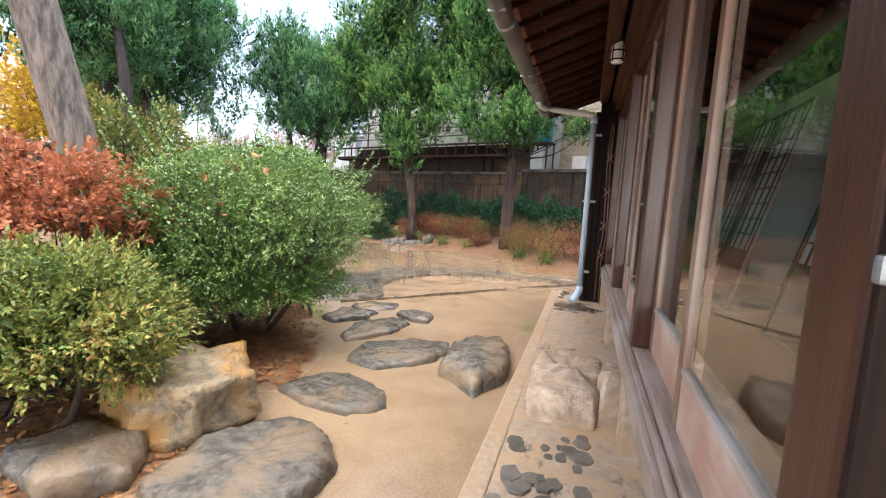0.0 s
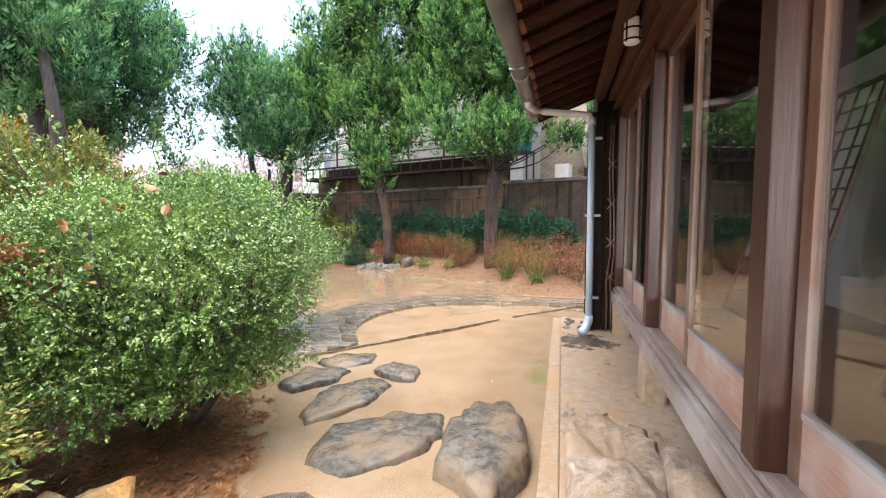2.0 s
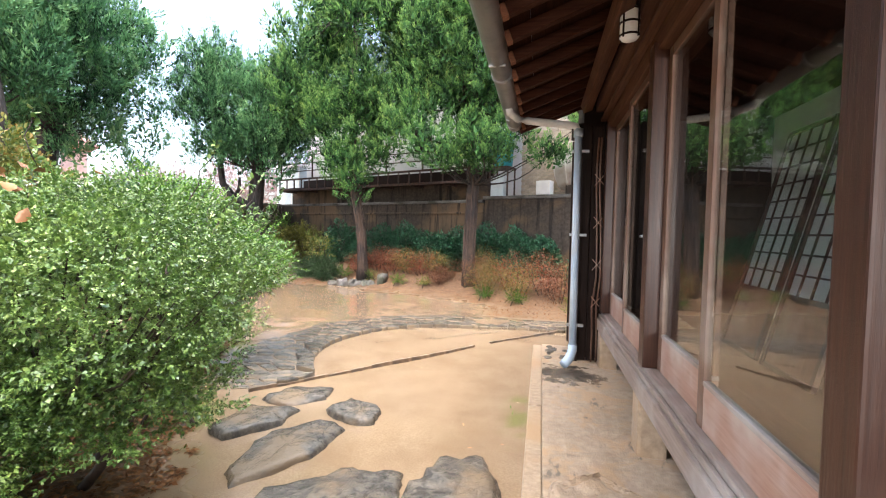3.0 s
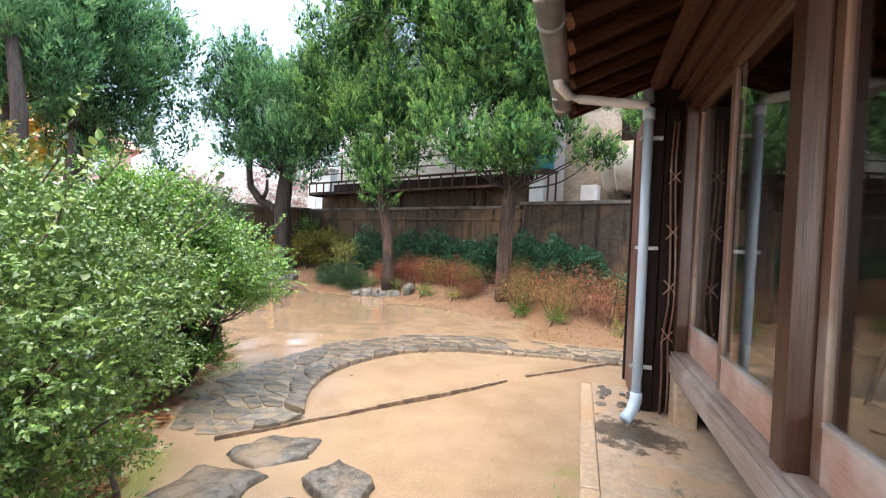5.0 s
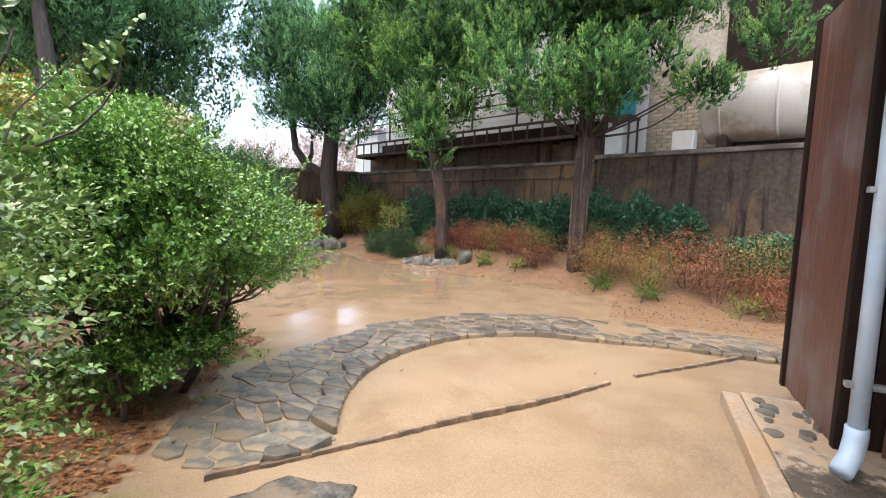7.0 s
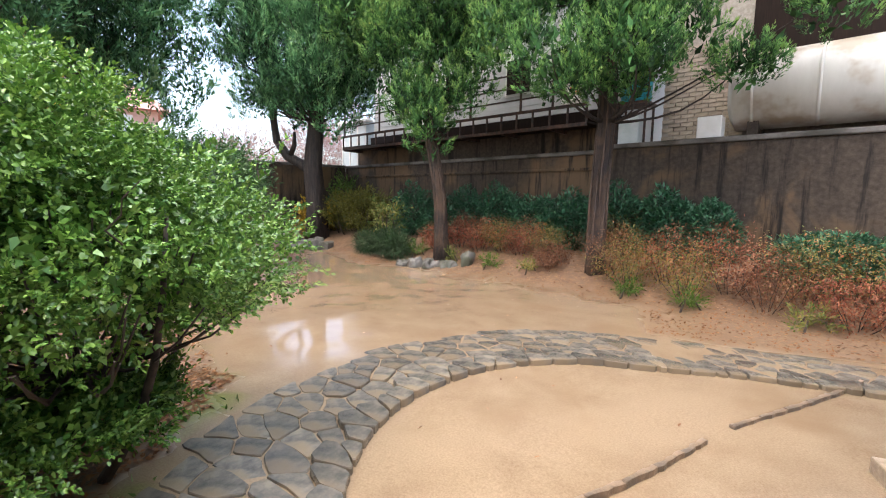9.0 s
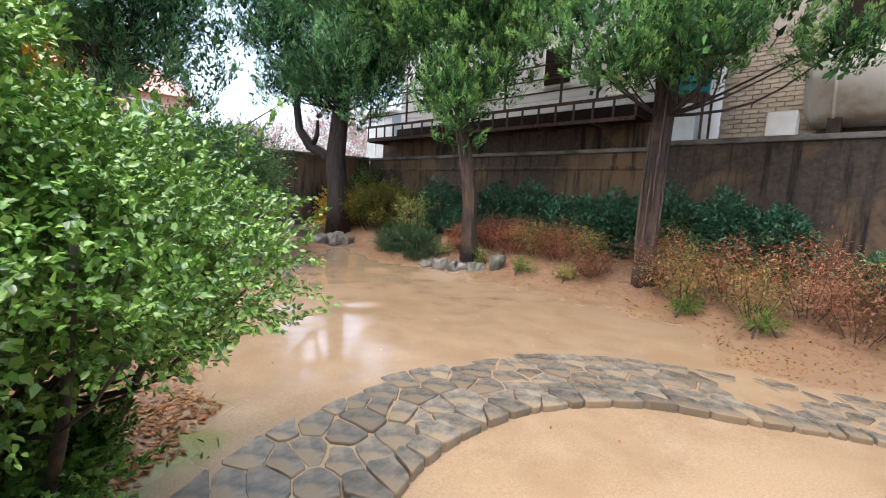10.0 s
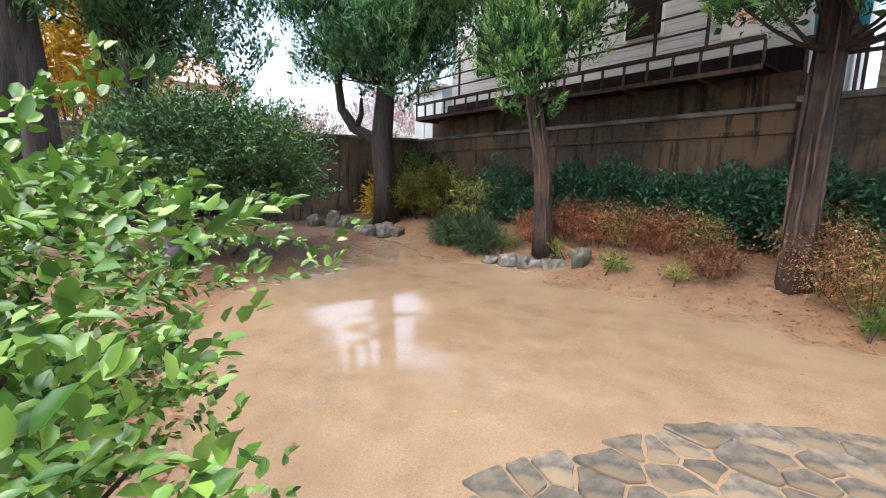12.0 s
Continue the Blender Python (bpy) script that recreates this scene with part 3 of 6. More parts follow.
def house_front():
    sill = empty("sill", "grey weathered wooden sill beam under the glazed doors", "sill", kind="structure")
    block("threshold", (FRONT - 0.045, FRONT + 0.16, -5.0, 6.4, 0.585, 0.645), M_SILL, sill, 0.012)
    block("beam", (FRONT - 0.09, FRONT + 0.1, -5.0, 6.42, 0.46, 0.583), M_SILL, sill, 0.015)
    block("lip", (FRONT - 0.07, FRONT - 0.047, -5.0, 6.41, 0.584, 0.618), M_SILL, sill, 0.006)
    head = empty("lintel", "dark wooden lintel over the glazed doors", "lintel", kind="structure")
    block("beam", (FRONT - 0.045, FRONT + 0.14, -5.0, 6.5, HEAD, HEAD + 0.14), M_LINTEL, head, 0.01)
    block("drip_board", (FRONT - 0.11, FRONT - 0.05, -5.0, 6.5, HEAD + 0.1, HEAD + 0.135), M_LINTEL, head, 0.006)
    block("upper_beam", (FRONT - 0.16, FRONT - 0.02, -5.0, 6.5, HEAD + 0.2, HEAD + 0.33), M_LINTEL, head, 0.01)
    for y in (-1.5, 2.495, 4.375, 6.32):
        p = block("post", (FRONT - 0.062, FRONT + 0.1, y - 0.06, y + 0.06, 0.646, HEAD + 0.05), M_POST, None, 0.008)
        tagged(p, "square brown-stained timber post of the house front", "post", "posts of the house front", "structure")
    j = empty("post_jamb", "broad brown jamb post with a steel latch plate", "post", "posts of the house front", "structure")
    block("face_board", (0.214, 0.26, 0.43, 0.526, 0.62, HEAD + 0.1), M_POST, j, 0.006)
    # The jamb's near side is in shade; a near-black board gives it that tone.
    block("shaded_edge", (0.217, 0.259, 0.418, 0.429, 0.62, HEAD + 0.1), M_DARK, j, 0.003)
    block("latch_plate", (0.208, 0.3, 0.404, 0.417, 1.293, 1.317), M_METAL, j, 0.005, "steel latch plate")
    part("bolt", tube(bmesh.new(), [(0.22, 0.4035, 1.305), (0.22, 0.399, 1.305)], [0.007, 0.005], 10), M_DARK, j, "dark bolt head")
    b = block("side_panel", (0.266, 0.46, 0.44, 0.46, 0.662, 1.12), M_PIPE, None, 0.004)
    tagged(b, "pale blue painted panel beside the jamb post", "panel", kind="structure")
    for y in (-1.0, 2.5, 4.4, 6.25):
        b = block("footing_block", (FRONT - 0.075, FRONT + 0.1, y - 0.1, y + 0.1, 0.05, 0.458), M_KERB, None, 0.02)
        tagged(b, "muddy cement block footing under the sill beam", "footing", "footings under the sill")


def glazed_door(y0, y1, track, label):
    """A sliding door: its far stile runs to the floor, the bottom panel passes under the near one."""
    x = FRONT + (-0.008 if track == 0 else 0.024)
    d = empty("door_1", label, "sliding door", "glazed sliding doors", "structure", at=pose(x, y0, 0.647))
    w, h = y1 - y0, HEAD - 0.649
    p = 0.21 + 0.02 * track
    block("stile", (0.003, 0.028, 0, 0.062, p, h), M_STILE, d, 0.004)
    block("stile", (0, 0.03, w - 0.066, w, 0, h), M_STILE, d, 0.004)
    block("top_rail", (0.002, 0.028, 0.062, w - 0.066, h - 0.06, h), M_STILE, d, 0.004)
    block("bottom_rail", (0.002, 0.029, 0, w - 0.066, 0, p - 0.022), M_RAIL, d, 0.004)
    block("glazing_bar", (-0.003, 0.031, 0, w - 0.066, p - 0.022, p), M_SILL, d, 0.005)
    g = block("pane", (0.012, 0.016, 0.062, w - 0.066, p, h - 0.06), M_GLASS, d, 0)
    g.visible_shadow = False
    return d


house_shell()
for y, wd in ((4.35, 0.62), (5.05, 0.62), (2.9, 0.6)):
    shoji(y, wd)
house_front()
DOOR_LABEL = "brown timber sliding door with a tall wet glass pane"
for y0, y1, tr in ((-3.4, -2.45, 0), (-2.5, -1.56, 1), (-1.44, -0.45, 0), (-0.5, 0.44, 1), (0.58, 1.6, 0), (1.54, 2.433, 1), (2.557, 3.51, 0), (3.45, 4.313, 1), (4.437, 5.37, 0), (5.31, 6.258, 1)):
    glazed_door(y0, y1, tr, DOOR_LABEL)

# eaves
EAVE_X, EAVE_Z, EAVE_END = -0.59, 2.72, 6.55


def eaves():
    r = empty("roof", "low tiled roof with deep dark timber eaves", "roof", kind="structure")
    slope = math.atan2(0.42, 1.1)
    m = pose(EAVE_X, 0, EAVE_Z, 0, -math.degrees(slope), 0)
    for i in range(36):
        y = -4.9 + i * 0.325
        if y > EAVE_END - 0.05:
            break
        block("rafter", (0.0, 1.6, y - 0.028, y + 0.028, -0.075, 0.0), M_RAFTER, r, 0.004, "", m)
        block("rafter_end", (-0.038, -0.001, y - 0.03, y + 0.03, -0.078, 0.0), M_RAFTER_END, r, 0.005, "rafter end in a lighter orange-brown, as lit from outside", m)
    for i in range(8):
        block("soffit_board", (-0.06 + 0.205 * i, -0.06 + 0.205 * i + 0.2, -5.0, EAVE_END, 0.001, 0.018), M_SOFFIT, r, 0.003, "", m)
    block("fascia", (-0.075, -0.045, -5.0, EAVE_END, -0.02, 0.03), M_RAFTER, r, 0.004, "", m)
    block("end_board", (-0.07, 1.6, EAVE_END, EAVE_END + 0.035, -0.09, 0.05), M_RAFTER, r, 0.004, "", m)
    block("slab", (-0.09, 5.0, -5.0, EAVE_END + 0.05, 0.02, 0.1), M_ROOF, r, 0.01, "", m)
    block("purlin", (0.62, 0.72, -5.0, EAVE_END - 0.1, -0.17, -0.075), M_LINTEL, r, 0.01, "", m)
    g = empty("gutter", "dull grey plastic half-round gutter with a stained bend", "gutter")
    bm = bmesh.new()
    ring = []
    for y in (-5.0, EAVE_END - 0.08):
        for rr in (0.076, 0.07):
            ring.append([bm.verts.new((EAVE_X - 0.1 + math.cos(math.pi + math.pi * j / 12) * rr, y, EAVE_Z - 0.03 + math.sin(math.pi + math.pi * j / 12) * rr)) for j in range(13)])
    a, b, c, d = ring
    for j in range(12):
        bm.faces.new((a[j], a[j + 1], c[j + 1], c[j]))
        bm.faces.new((b[j], d[j], d[j + 1], b[j + 1]))
        bm.faces.new((a[j], b[j], b[j + 1], a[j + 1]))
        bm.faces.new((c[j], c[j + 1], d[j + 1], d[j]))
    for j in (0, 12):
        bm.faces.new((a[j], c[j], d[j], b[j]))
    part("trough", bm, M_GUTTER, g, smooth=True)
    for i in range(8):
        y = -4.5 + i * 1.5
        if y < EAVE_END - 0.4:
            part("joint", tube(bmesh.new(), [(EAVE_X - 0.1, y + 0.3, EAVE_Z - 0.034), (EAVE_X - 0.1, y + 0.36, EAVE_Z - 0.034)], [0.08, 0.08], 18), M_GUTTER, g, smooth=True)
            block("bracket", (EAVE_X - 0.16, EAVE_X - 0.04, y - 0.012, y + 0.012, EAVE_Z - 0.105, EAVE_Z - 0.09), M_METAL, g, 0.003)
    p = empty("downpipe", "pale blue painted downpipe fixed to the house corner", "downpipe")
    bm = tube(bmesh.new(), [(EAVE_X - 0.1, 5.55, EAVE_Z - 0.07), (EAVE_X - 0.09, 5.62, EAVE_Z - 0.12), (EAVE_X - 0.03, 5.86, EAVE_Z - 0.12), (EAVE_X + 0.05, 6.02, EAVE_Z - 0.1), (-0.12, 6.09, 2.58), (-0.05, 6.095, 2.57), (-0.02, 6.1, 2.5)], [0.036] * 7, 14)
    part("offset_arm", bm, M_PIPE_GREY, p, "stained pale grey pipe arm", True)
    part("shaft", tube(bmesh.new(), [(-0.02, 6.1, 2.5), (-0.01, 6.1, 0.3)], [0.037, 0.037], 16), M_PIPE, p, smooth=True)
    part("collar", tube(bmesh.new(), [(-0.02, 6.1, 2.46), (-0.02, 6.1, 2.54)], [0.047, 0.047], 16), M_PIPE, p, smooth=True)
    part("shoe", tube(bmesh.new(), [(-0.01, 6.1, 0.33), (-0.01, 6.1, 0.27), (-0.04, 6.05, 0.2), (-0.1, 5.97, 0.15)], [0.046, 0.047, 0.047, 0.045], 14), M_PIPE, p, "pale blue outlet bend", True)
    for z in (2.3, 1.45, 0.52):
        block("clip", (-0.075, 0.09, 6.085, 6.125, z, z + 0.028), M_METAL, p, 0.003, "steel clip")


eaves()


def lantern():
    l = empty("porch_lamp", "small white glass porch lamp in a dark frame under the eaves", "lamp")
    cx, cy = 0.13, 4.3
    block("ceiling_plate", (cx - 0.05, cx + 0.05, cy - 0.05, cy + 0.05, 2.85, 3.0), M_DARK, l, 0.006)
    part("shade", tube(bmesh.new(), [(cx, cy, 2.655), (cx, cy, 2.67), (cx, cy, 2.825), (cx, cy, 2.84)], [0.046, 0.057, 0.057, 0.05], 16), M_PAPER, l, "white glass shade", True)
    for z in (2.67, 2.745, 2.82):
        part("band", tube(bmesh.new(), [(cx, cy, z), (cx, cy, z + 0.012)], [0.061, 0.061], 16), M_DARK, l, "", True)
    for i in range(4):
        a = math.pi / 4 + i * math.pi / 2
        block("upright", (cx + 0.06 * math.cos(a) - 0.005, cx + 0.06 * math.cos(a) + 0.005, cy + 0.06 * math.sin(a) - 0.005, cy + 0.06 * math.sin(a) + 0.005, 2.66, 2.852), M_DARK, l, 0)


lantern()


def shutter_box():
    """The tall plank cupboard for storm shutters at the end of the glazed front."""
    s = empty("shutter_box", "tall weathered plank shutter box at the end of the house front", "shutter box")
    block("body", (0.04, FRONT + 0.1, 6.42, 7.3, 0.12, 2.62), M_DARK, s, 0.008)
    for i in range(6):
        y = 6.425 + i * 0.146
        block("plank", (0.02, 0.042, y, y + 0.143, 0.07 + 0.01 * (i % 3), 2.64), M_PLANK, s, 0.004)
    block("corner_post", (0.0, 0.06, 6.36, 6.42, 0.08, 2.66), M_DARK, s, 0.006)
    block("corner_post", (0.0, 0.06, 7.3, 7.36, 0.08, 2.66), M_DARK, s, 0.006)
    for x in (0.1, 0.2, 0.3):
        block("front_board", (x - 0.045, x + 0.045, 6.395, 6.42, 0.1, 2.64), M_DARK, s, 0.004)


shutter_box()


def trellis():
    t = empty("bamboo_trellis", "thin dry bamboo trellis tied with cord by the shutter box", "trellis")
    for x, lean in ((0.2, 0.01), (0.25, -0.012)):
        part("pole", tube(bmesh.new(), bent((x, 6.34, 0.1), (x + lean, 6.345, 2.5), (0.008, 0.0, 0.0), 9, 4), [0.009] * 9, 7, 0.1), M_STILE, t, smooth=True)
    for z in (0.75, 1.15, 1.6, 2.05):
        for s in (1, -1):
            part("tie", tube(bmesh.new(), [(0.18, 6.325, z - 0.06 * s), (0.27, 6.325, z + 0.05 * s)], [0.004, 0.004], 6), M_RAIL, t)


trellis()


# ---------- terrace ----------
def terrace():
    t = empty("pavement_terrace", "muddy cement terrace strip along the house with a pale kerb", "terrace", kind="structure")
    bm = bmesh.new()
    box(bm, -0.31, FRONT + 0.55, -5.0, 7.0, -0.1, 0.088)
    bmesh.ops.subdivide_edges(bm, edges=[e for e in bm.edges if e.calc_length() > 3], cuts=110)
    bmesh.ops.subdivide_edges(bm, edges=[e for e in bm.edges if 0.5 < e.calc_length() < 1.5 and abs(e.verts[0].co.x - e.verts[1].co.x) > 0.5], cuts=7)
    for v in bm.verts:
        if v.co.z > 0.08:
            v.co.z += 0.018 * noise.noise(v.co * 2.5) + 0.008 * noise.noise(v.co * 9)
    part("slab", bm, M_CEMENT, t, smooth=False)
    for i in range(6):
        y = -5.0 + i * 2.0
        block("kerb", (-0.42, -0.312, y + 0.004, y + 1.996, -0.1, 0.078 + 0.004 * (i % 2)), M_KERB, t, 0.012)


terrace()


def rock(name, outline, z0, z1, material, label, category, group="", seed=0, dome=0.25, rough=0.04, parent=None, kind="", fine=6, fall=0.0):
    """A stone from its outline: steep broken sides, a worn uneven top with chips and ledges."""
    rnd = random.Random(seed)
    n = len(outline)
    cx = sum(p[0] for p in outline) / n
    cy = sum(p[1] for p in outline) / n
    dense = []
    for i in range(n):
        (ax, ay), (bx, by) = outline[i], outline[(i + 1) % n]
        for k in range(fine):
            t = k / fine
            dense.append((ax + (bx - ax) * t, ay + (by - ay) * t))
    bm = bmesh.new()
    levels = [(1.05, 0.0), (1.06, 0.25), (1.05, 0.5), (1.02, 0.72), (0.98, 0.88), (0.92, 0.97), (0.82, 1.0 + dome * 0.2), (0.66, 1.0 + dome * 0.5), (0.46, 1.0 + dome * 0.8), (0.24, 1.0 + dome)]
    rings = []
    for s, f in levels:
        ring = []
        for x, y in dense:
            p = Vector((cx + (x - cx) * s, cy + (y - cy) * s, z0 + (z1 - z0) * f))
            q = p * 4.0 + Vector((seed * 1.7, 0, 0))
            chip = noise.voronoi(q)[0][0]
            g = noise.fractal(p * 9.0 + Vector((seed, 3, 1)), 0.8, 2.1, 4)
            out = Vector((x - cx, y - cy, 0)).normalized()
            p += out * rough * (1.3 * (chip - 0.45) + 0.5 * g) * (1.0 if f > 0 else 0.4)
            if f > 0.6:
                p.z += rough * (0.7 * (chip - 0.45) + 0.35 * g) - fall * (y - cy)
            ring.append(bm.verts.new(p))
        rings.append(ring)
    m = len(dense)
    for a, b in zip(rings, rings[1:]):
        for j in range(m):
            bm.faces.new((a[j], a[(j + 1) % m], b[(j + 1) % m], b[j]))
    top = bm.verts.new((cx, cy, z0 + (z1 - z0) * (1 + dome)))
    for j in range(m):
        bm.faces.new((rings[-1][j], rings[-1][(j + 1) % m], top))
    bm.faces.new(rings[0][::-1])
    ob = part(name, bm, material, parent, smooth=True)
    if parent is None:
        tagged(ob, label, category, group, kind)
    return ob


STEP_LABEL = "flat wet grey stepping stone sunk in the muddy yard"
for i, (outline, top) in enumerate((
    ([(-1.72, 1.3), (-1.78, 1.65), (-1.64, 1.89), (-1.4, 2.02), (-1.2, 1.95), (-1.06, 1.75), (-1.08, 1.5), (-1.4, 1.2)], 0.085),
    ([(-1.9, 2.4), (-1.84, 2.64), (-1.58, 2.83), (-1.21, 2.64), (-1.09, 2.47), (-1.29, 2.27), (-1.56, 2.3)], 0.042),
    ([(-1.75, 3.07), (-1.79, 3.5), (-1.43, 3.86), (-1.13, 3.85), (-1.06, 3.58), (-1.19, 3.25), (-1.48, 3.01)], 0.042),
    ([(-2.15, 3.62), (-2.18, 4.12), (-1.93, 4.42), (-1.73, 4.31), (-1.75, 3.9), (-2.02, 3.5)], 0.042),
    ([(-1.99, 4.56), (-1.89, 4.83), (-1.57, 4.66), (-1.54, 4.47), (-1.75, 4.42)], 0.05),
    ([(-2.66, 4.09), (-2.6, 4.48), (-2.21, 4.54), (-2.21, 4.29), (-2.44, 3.97)], 0.05),
    ([(-2.62, 4.68), (-2.5, 4.97), (-2.18, 5.07), (-2.12, 4.82), (-2.34, 4.58)], 0.03),
)):
    rock("stepping_stone", outline, -0.08, top, M_STONE, STEP_LABEL, "stone", "stepping stones in the yard", i + 3, 0.05, 0.04)
rock("stepping_stone", [(-0.97, 3.14), (-1.0, 3.6), (-0.92, 3.95), (-0.66, 4.0), (-0.54, 3.7), (-0.5, 3.2), (-0.64, 2.9)], -0.08, 0.13, M_STONE, "raised wet grey stepping stone beside the terrace", "stone", "stepping stones in the yard", 21, 0.15, 0.05)
rock("step_rock", [(-0.24, 2.62), (0.02, 2.58), (0.14, 2.62), (0.2, 3.2), (0.2, 3.75), (0.0, 3.95), (-0.25, 3.8), (-0.28, 3.2)], 0.03, 0.2, M_STEPROCK, "big tan split rock step on the terrace", "rock", "", 31, 0.05, 0.06, fall=0.11)
rock("step_rock", [(0.17, 2.66), (0.33, 2.72), (0.36, 3.1), (0.3, 3.4), (0.2, 3.35)], 0.03, 0.27, M_STEPROCK, "upright tan rock beside the rock step", "rock", "", 35, 0.1, 0.05, fall=0.1)
rock("garden_rock", [(-2.35, 1.6), (-2.05, 1.5), (-1.8, 1.65), (-1.78, 2.0), (-2.0, 2.2), (-2.3, 2.1)], 0.0, 0.32, M_YROCK, "angular ochre garden rock with orange stains", "rock", "", 41, 0.06, 0.13)
rock("garden_rock", [(-2.3, 1.1), (-1.95, 1.05), (-1.8, 1.3), (-1.95, 1.5), (-2.3, 1.45)], 0.0, 0.14, M_STONE, "dark flat garden rock at the bed's edge", "rock", "", 43, 0.2, 0.05)


# ---------- plants ----------
def bush(name, label, centre, radii, n, leaf, mat, seed, category="bush", low=-0.75, twigs=7, sprigs=0, depth=0.4, rough=0.13, spread=0.5, ground=0.1, lumps=1, thin=False, lobes=(), flat=0.8, core=0):
    """A shrub: stems from one root, and a crown of separate leaves."""
    rng = np.random.default_rng(seed)
    rnd = random.Random(seed)
    b = empty(name, label, category, at=None)
    cx, cy, cz = centre
    for i in range(twigs):
        a = 2 * math.pi * i / twigs + rnd.uniform(-0.3, 0.3)
        end = (cx + radii[0] * 0.6 * math.cos(a), cy + radii[1] * 0.6 * math.sin(a), cz + radii[2] * rnd.uniform(-0.1, 0.5))
        root = (cx + 0.12 * math.cos(a), cy + 0.12 * math.sin(a), ground - 0.1)
        part("stem", tube(bmesh.new(), bent(root, end, (0.1 * math.cos(a), 0.1 * math.sin(a), -0.12), 6, i), [0.03, 0.026, 0.022, 0.018, 0.013, 0.008], 7, 0.15), M_TWIG, b, smooth=True)
    per = 13
    pts, way, face = [], [], []
    bases = []
    for lc, lr, ln, lk in ((centre, radii, n, lumps), *lobes):
        if lk == 1:
            bases.append(lump_points(rng, lc, lr, ln // per, depth, rough, low))
            continue
        for i in range(lk):
            zz = 1 - (1 - low) * (i + 0.5) / lk
            th = 2.39996 * i + seed
            hh = math.sqrt(max(0.0, 1 - zz * zz))
            dd = np.array([hh * math.cos(th), hh * math.sin(th), zz])
            c = np.array(lc) + dd * np.array(lr) * (rng.uniform(0.56, 0.82) if i % 7 else 0.4)
            rr = np.array([1.0, 1.0, flat]) * (sum(lr) / 3) * rng.uniform(0.17, 0.31)
            base, d = lump_points(rng, c, rr, ln // per // lk, 0.6, 0.15)
            bases.append((base, d * 0.6 + dd * 0.6))
    for base, d in bases:
        axis = d * 0.9 + np.array([0, 0, 0.35]) + rng.normal(size=base.shape) * 0.4
        axis /= np.linalg.norm(axis, axis=1, keepdims=True)
        run = leaf[0] * 4.2 * rng.uniform(0.6, 1.3, (len(base), 1))
        for k in range(per):
            f = (k + 0.5) / per
            q = base + axis * run * (f - 0.35) + rng.normal(size=base.shape) * leaf[0] * 0.22
            sd = np.cross(axis, rng.normal(size=base.shape))
            sd /= np.linalg.norm(sd, axis=1, keepdims=True) + 1e-9
            pts.append(q)
            way.append(axis * (0.3 + 0.7 * f) + sd * (1.0 - 0.6 * f) * spread * 1.6)
            face.append(axis * 0.4 + np.array([0, 0, 1.0]))
    if lumps > 1:
        bm = bmesh.new()
        for i in range(lumps):
            d = Vector(rng.normal(size=3)).normalized()
            d.z = abs(d.z) * 1.2 - 0.5
            tip = Vector(centre) + Vector((d.x * radii[0], d.y * radii[1], d.z * radii[2])) * 0.8
            tube(bm, bent((cx + d.x * 0.2, cy + d.y * 0.2, cz - radii[2] * 0.7), tip, (0, 0, -0.1), 5, i), [0.009, 0.008, 0.006, 0.005, 0.003], 5, 0.1)
        tagged(part("twigwork", bm, M_TWIG, b), "", "", "", "stuff")
    pts, way, face = np.concatenate(pts), np.concatenate(way), np.concatenate(face)
    leaf_sheet("foliage", pts, way, leaf[0], leaf[1], mat, b, rng, 0.2, face=face, thin=thin)
    if core:
        inner = [lump_points(rng, lc, np.array(lr) * 0.66, int(core * (1.7 if k == 0 else 0.7)), 0.8, 0.1, low) for k, (lc, lr) in enumerate(((centre, radii), *((b0, b1) for b0, b1, *_ in lobes)))]
        ip, iw = np.concatenate([a for a, _ in inner]), np.concatenate([b0 for _, b0 in inner])
        leaf_sheet("inner_foliage", ip, iw + 0.8 * rng.normal(size=ip.shape), leaf[0] * 1.8, leaf[1] * 2.0, mat, b, rng, 0.2, thin=True)
    if sprigs:
        sp, sw = [], []
        for i in range(sprigs):
            a, e = rnd.uniform(0, 2 * math.pi), rnd.uniform(0.2, 1.2)
            d = Vector((math.cos(a) * math.cos(e), math.sin(a) * math.cos(e), math.sin(e)))
            p0 = Vector(centre) + Vector((d.x * radii[0], d.y * radii[1], d.z * radii[2])) * 0.9
            tip = p0 + (d + Vector((0, 0, 0.6))).normalized() * rnd.uniform(0.18, 0.5)
            line = bent(p0, tip, (rnd.uniform(-0.05, 0.05), rnd.uniform(-0.05, 0.05), 0), 5, i)
            part("sprig", tube(bmesh.new(), line, [0.0035, 0.003, 0.0025, 0.002, 0.0015], 5), M_TWIG, b)
            for k in range(28):
                q = line[0].lerp(line[-1], k / 27)
                sp.append(q)
                sw.append((rnd.uniform(-1, 1), rnd.uniform(-1, 1), rnd.uniform(0.0, 0.9)))
        leaf_sheet("sprig_leaves", np.array(sp), np.array(sw), leaf[0] * 1.35, leaf[1] * 1.35, mat, b, rng)
    return b


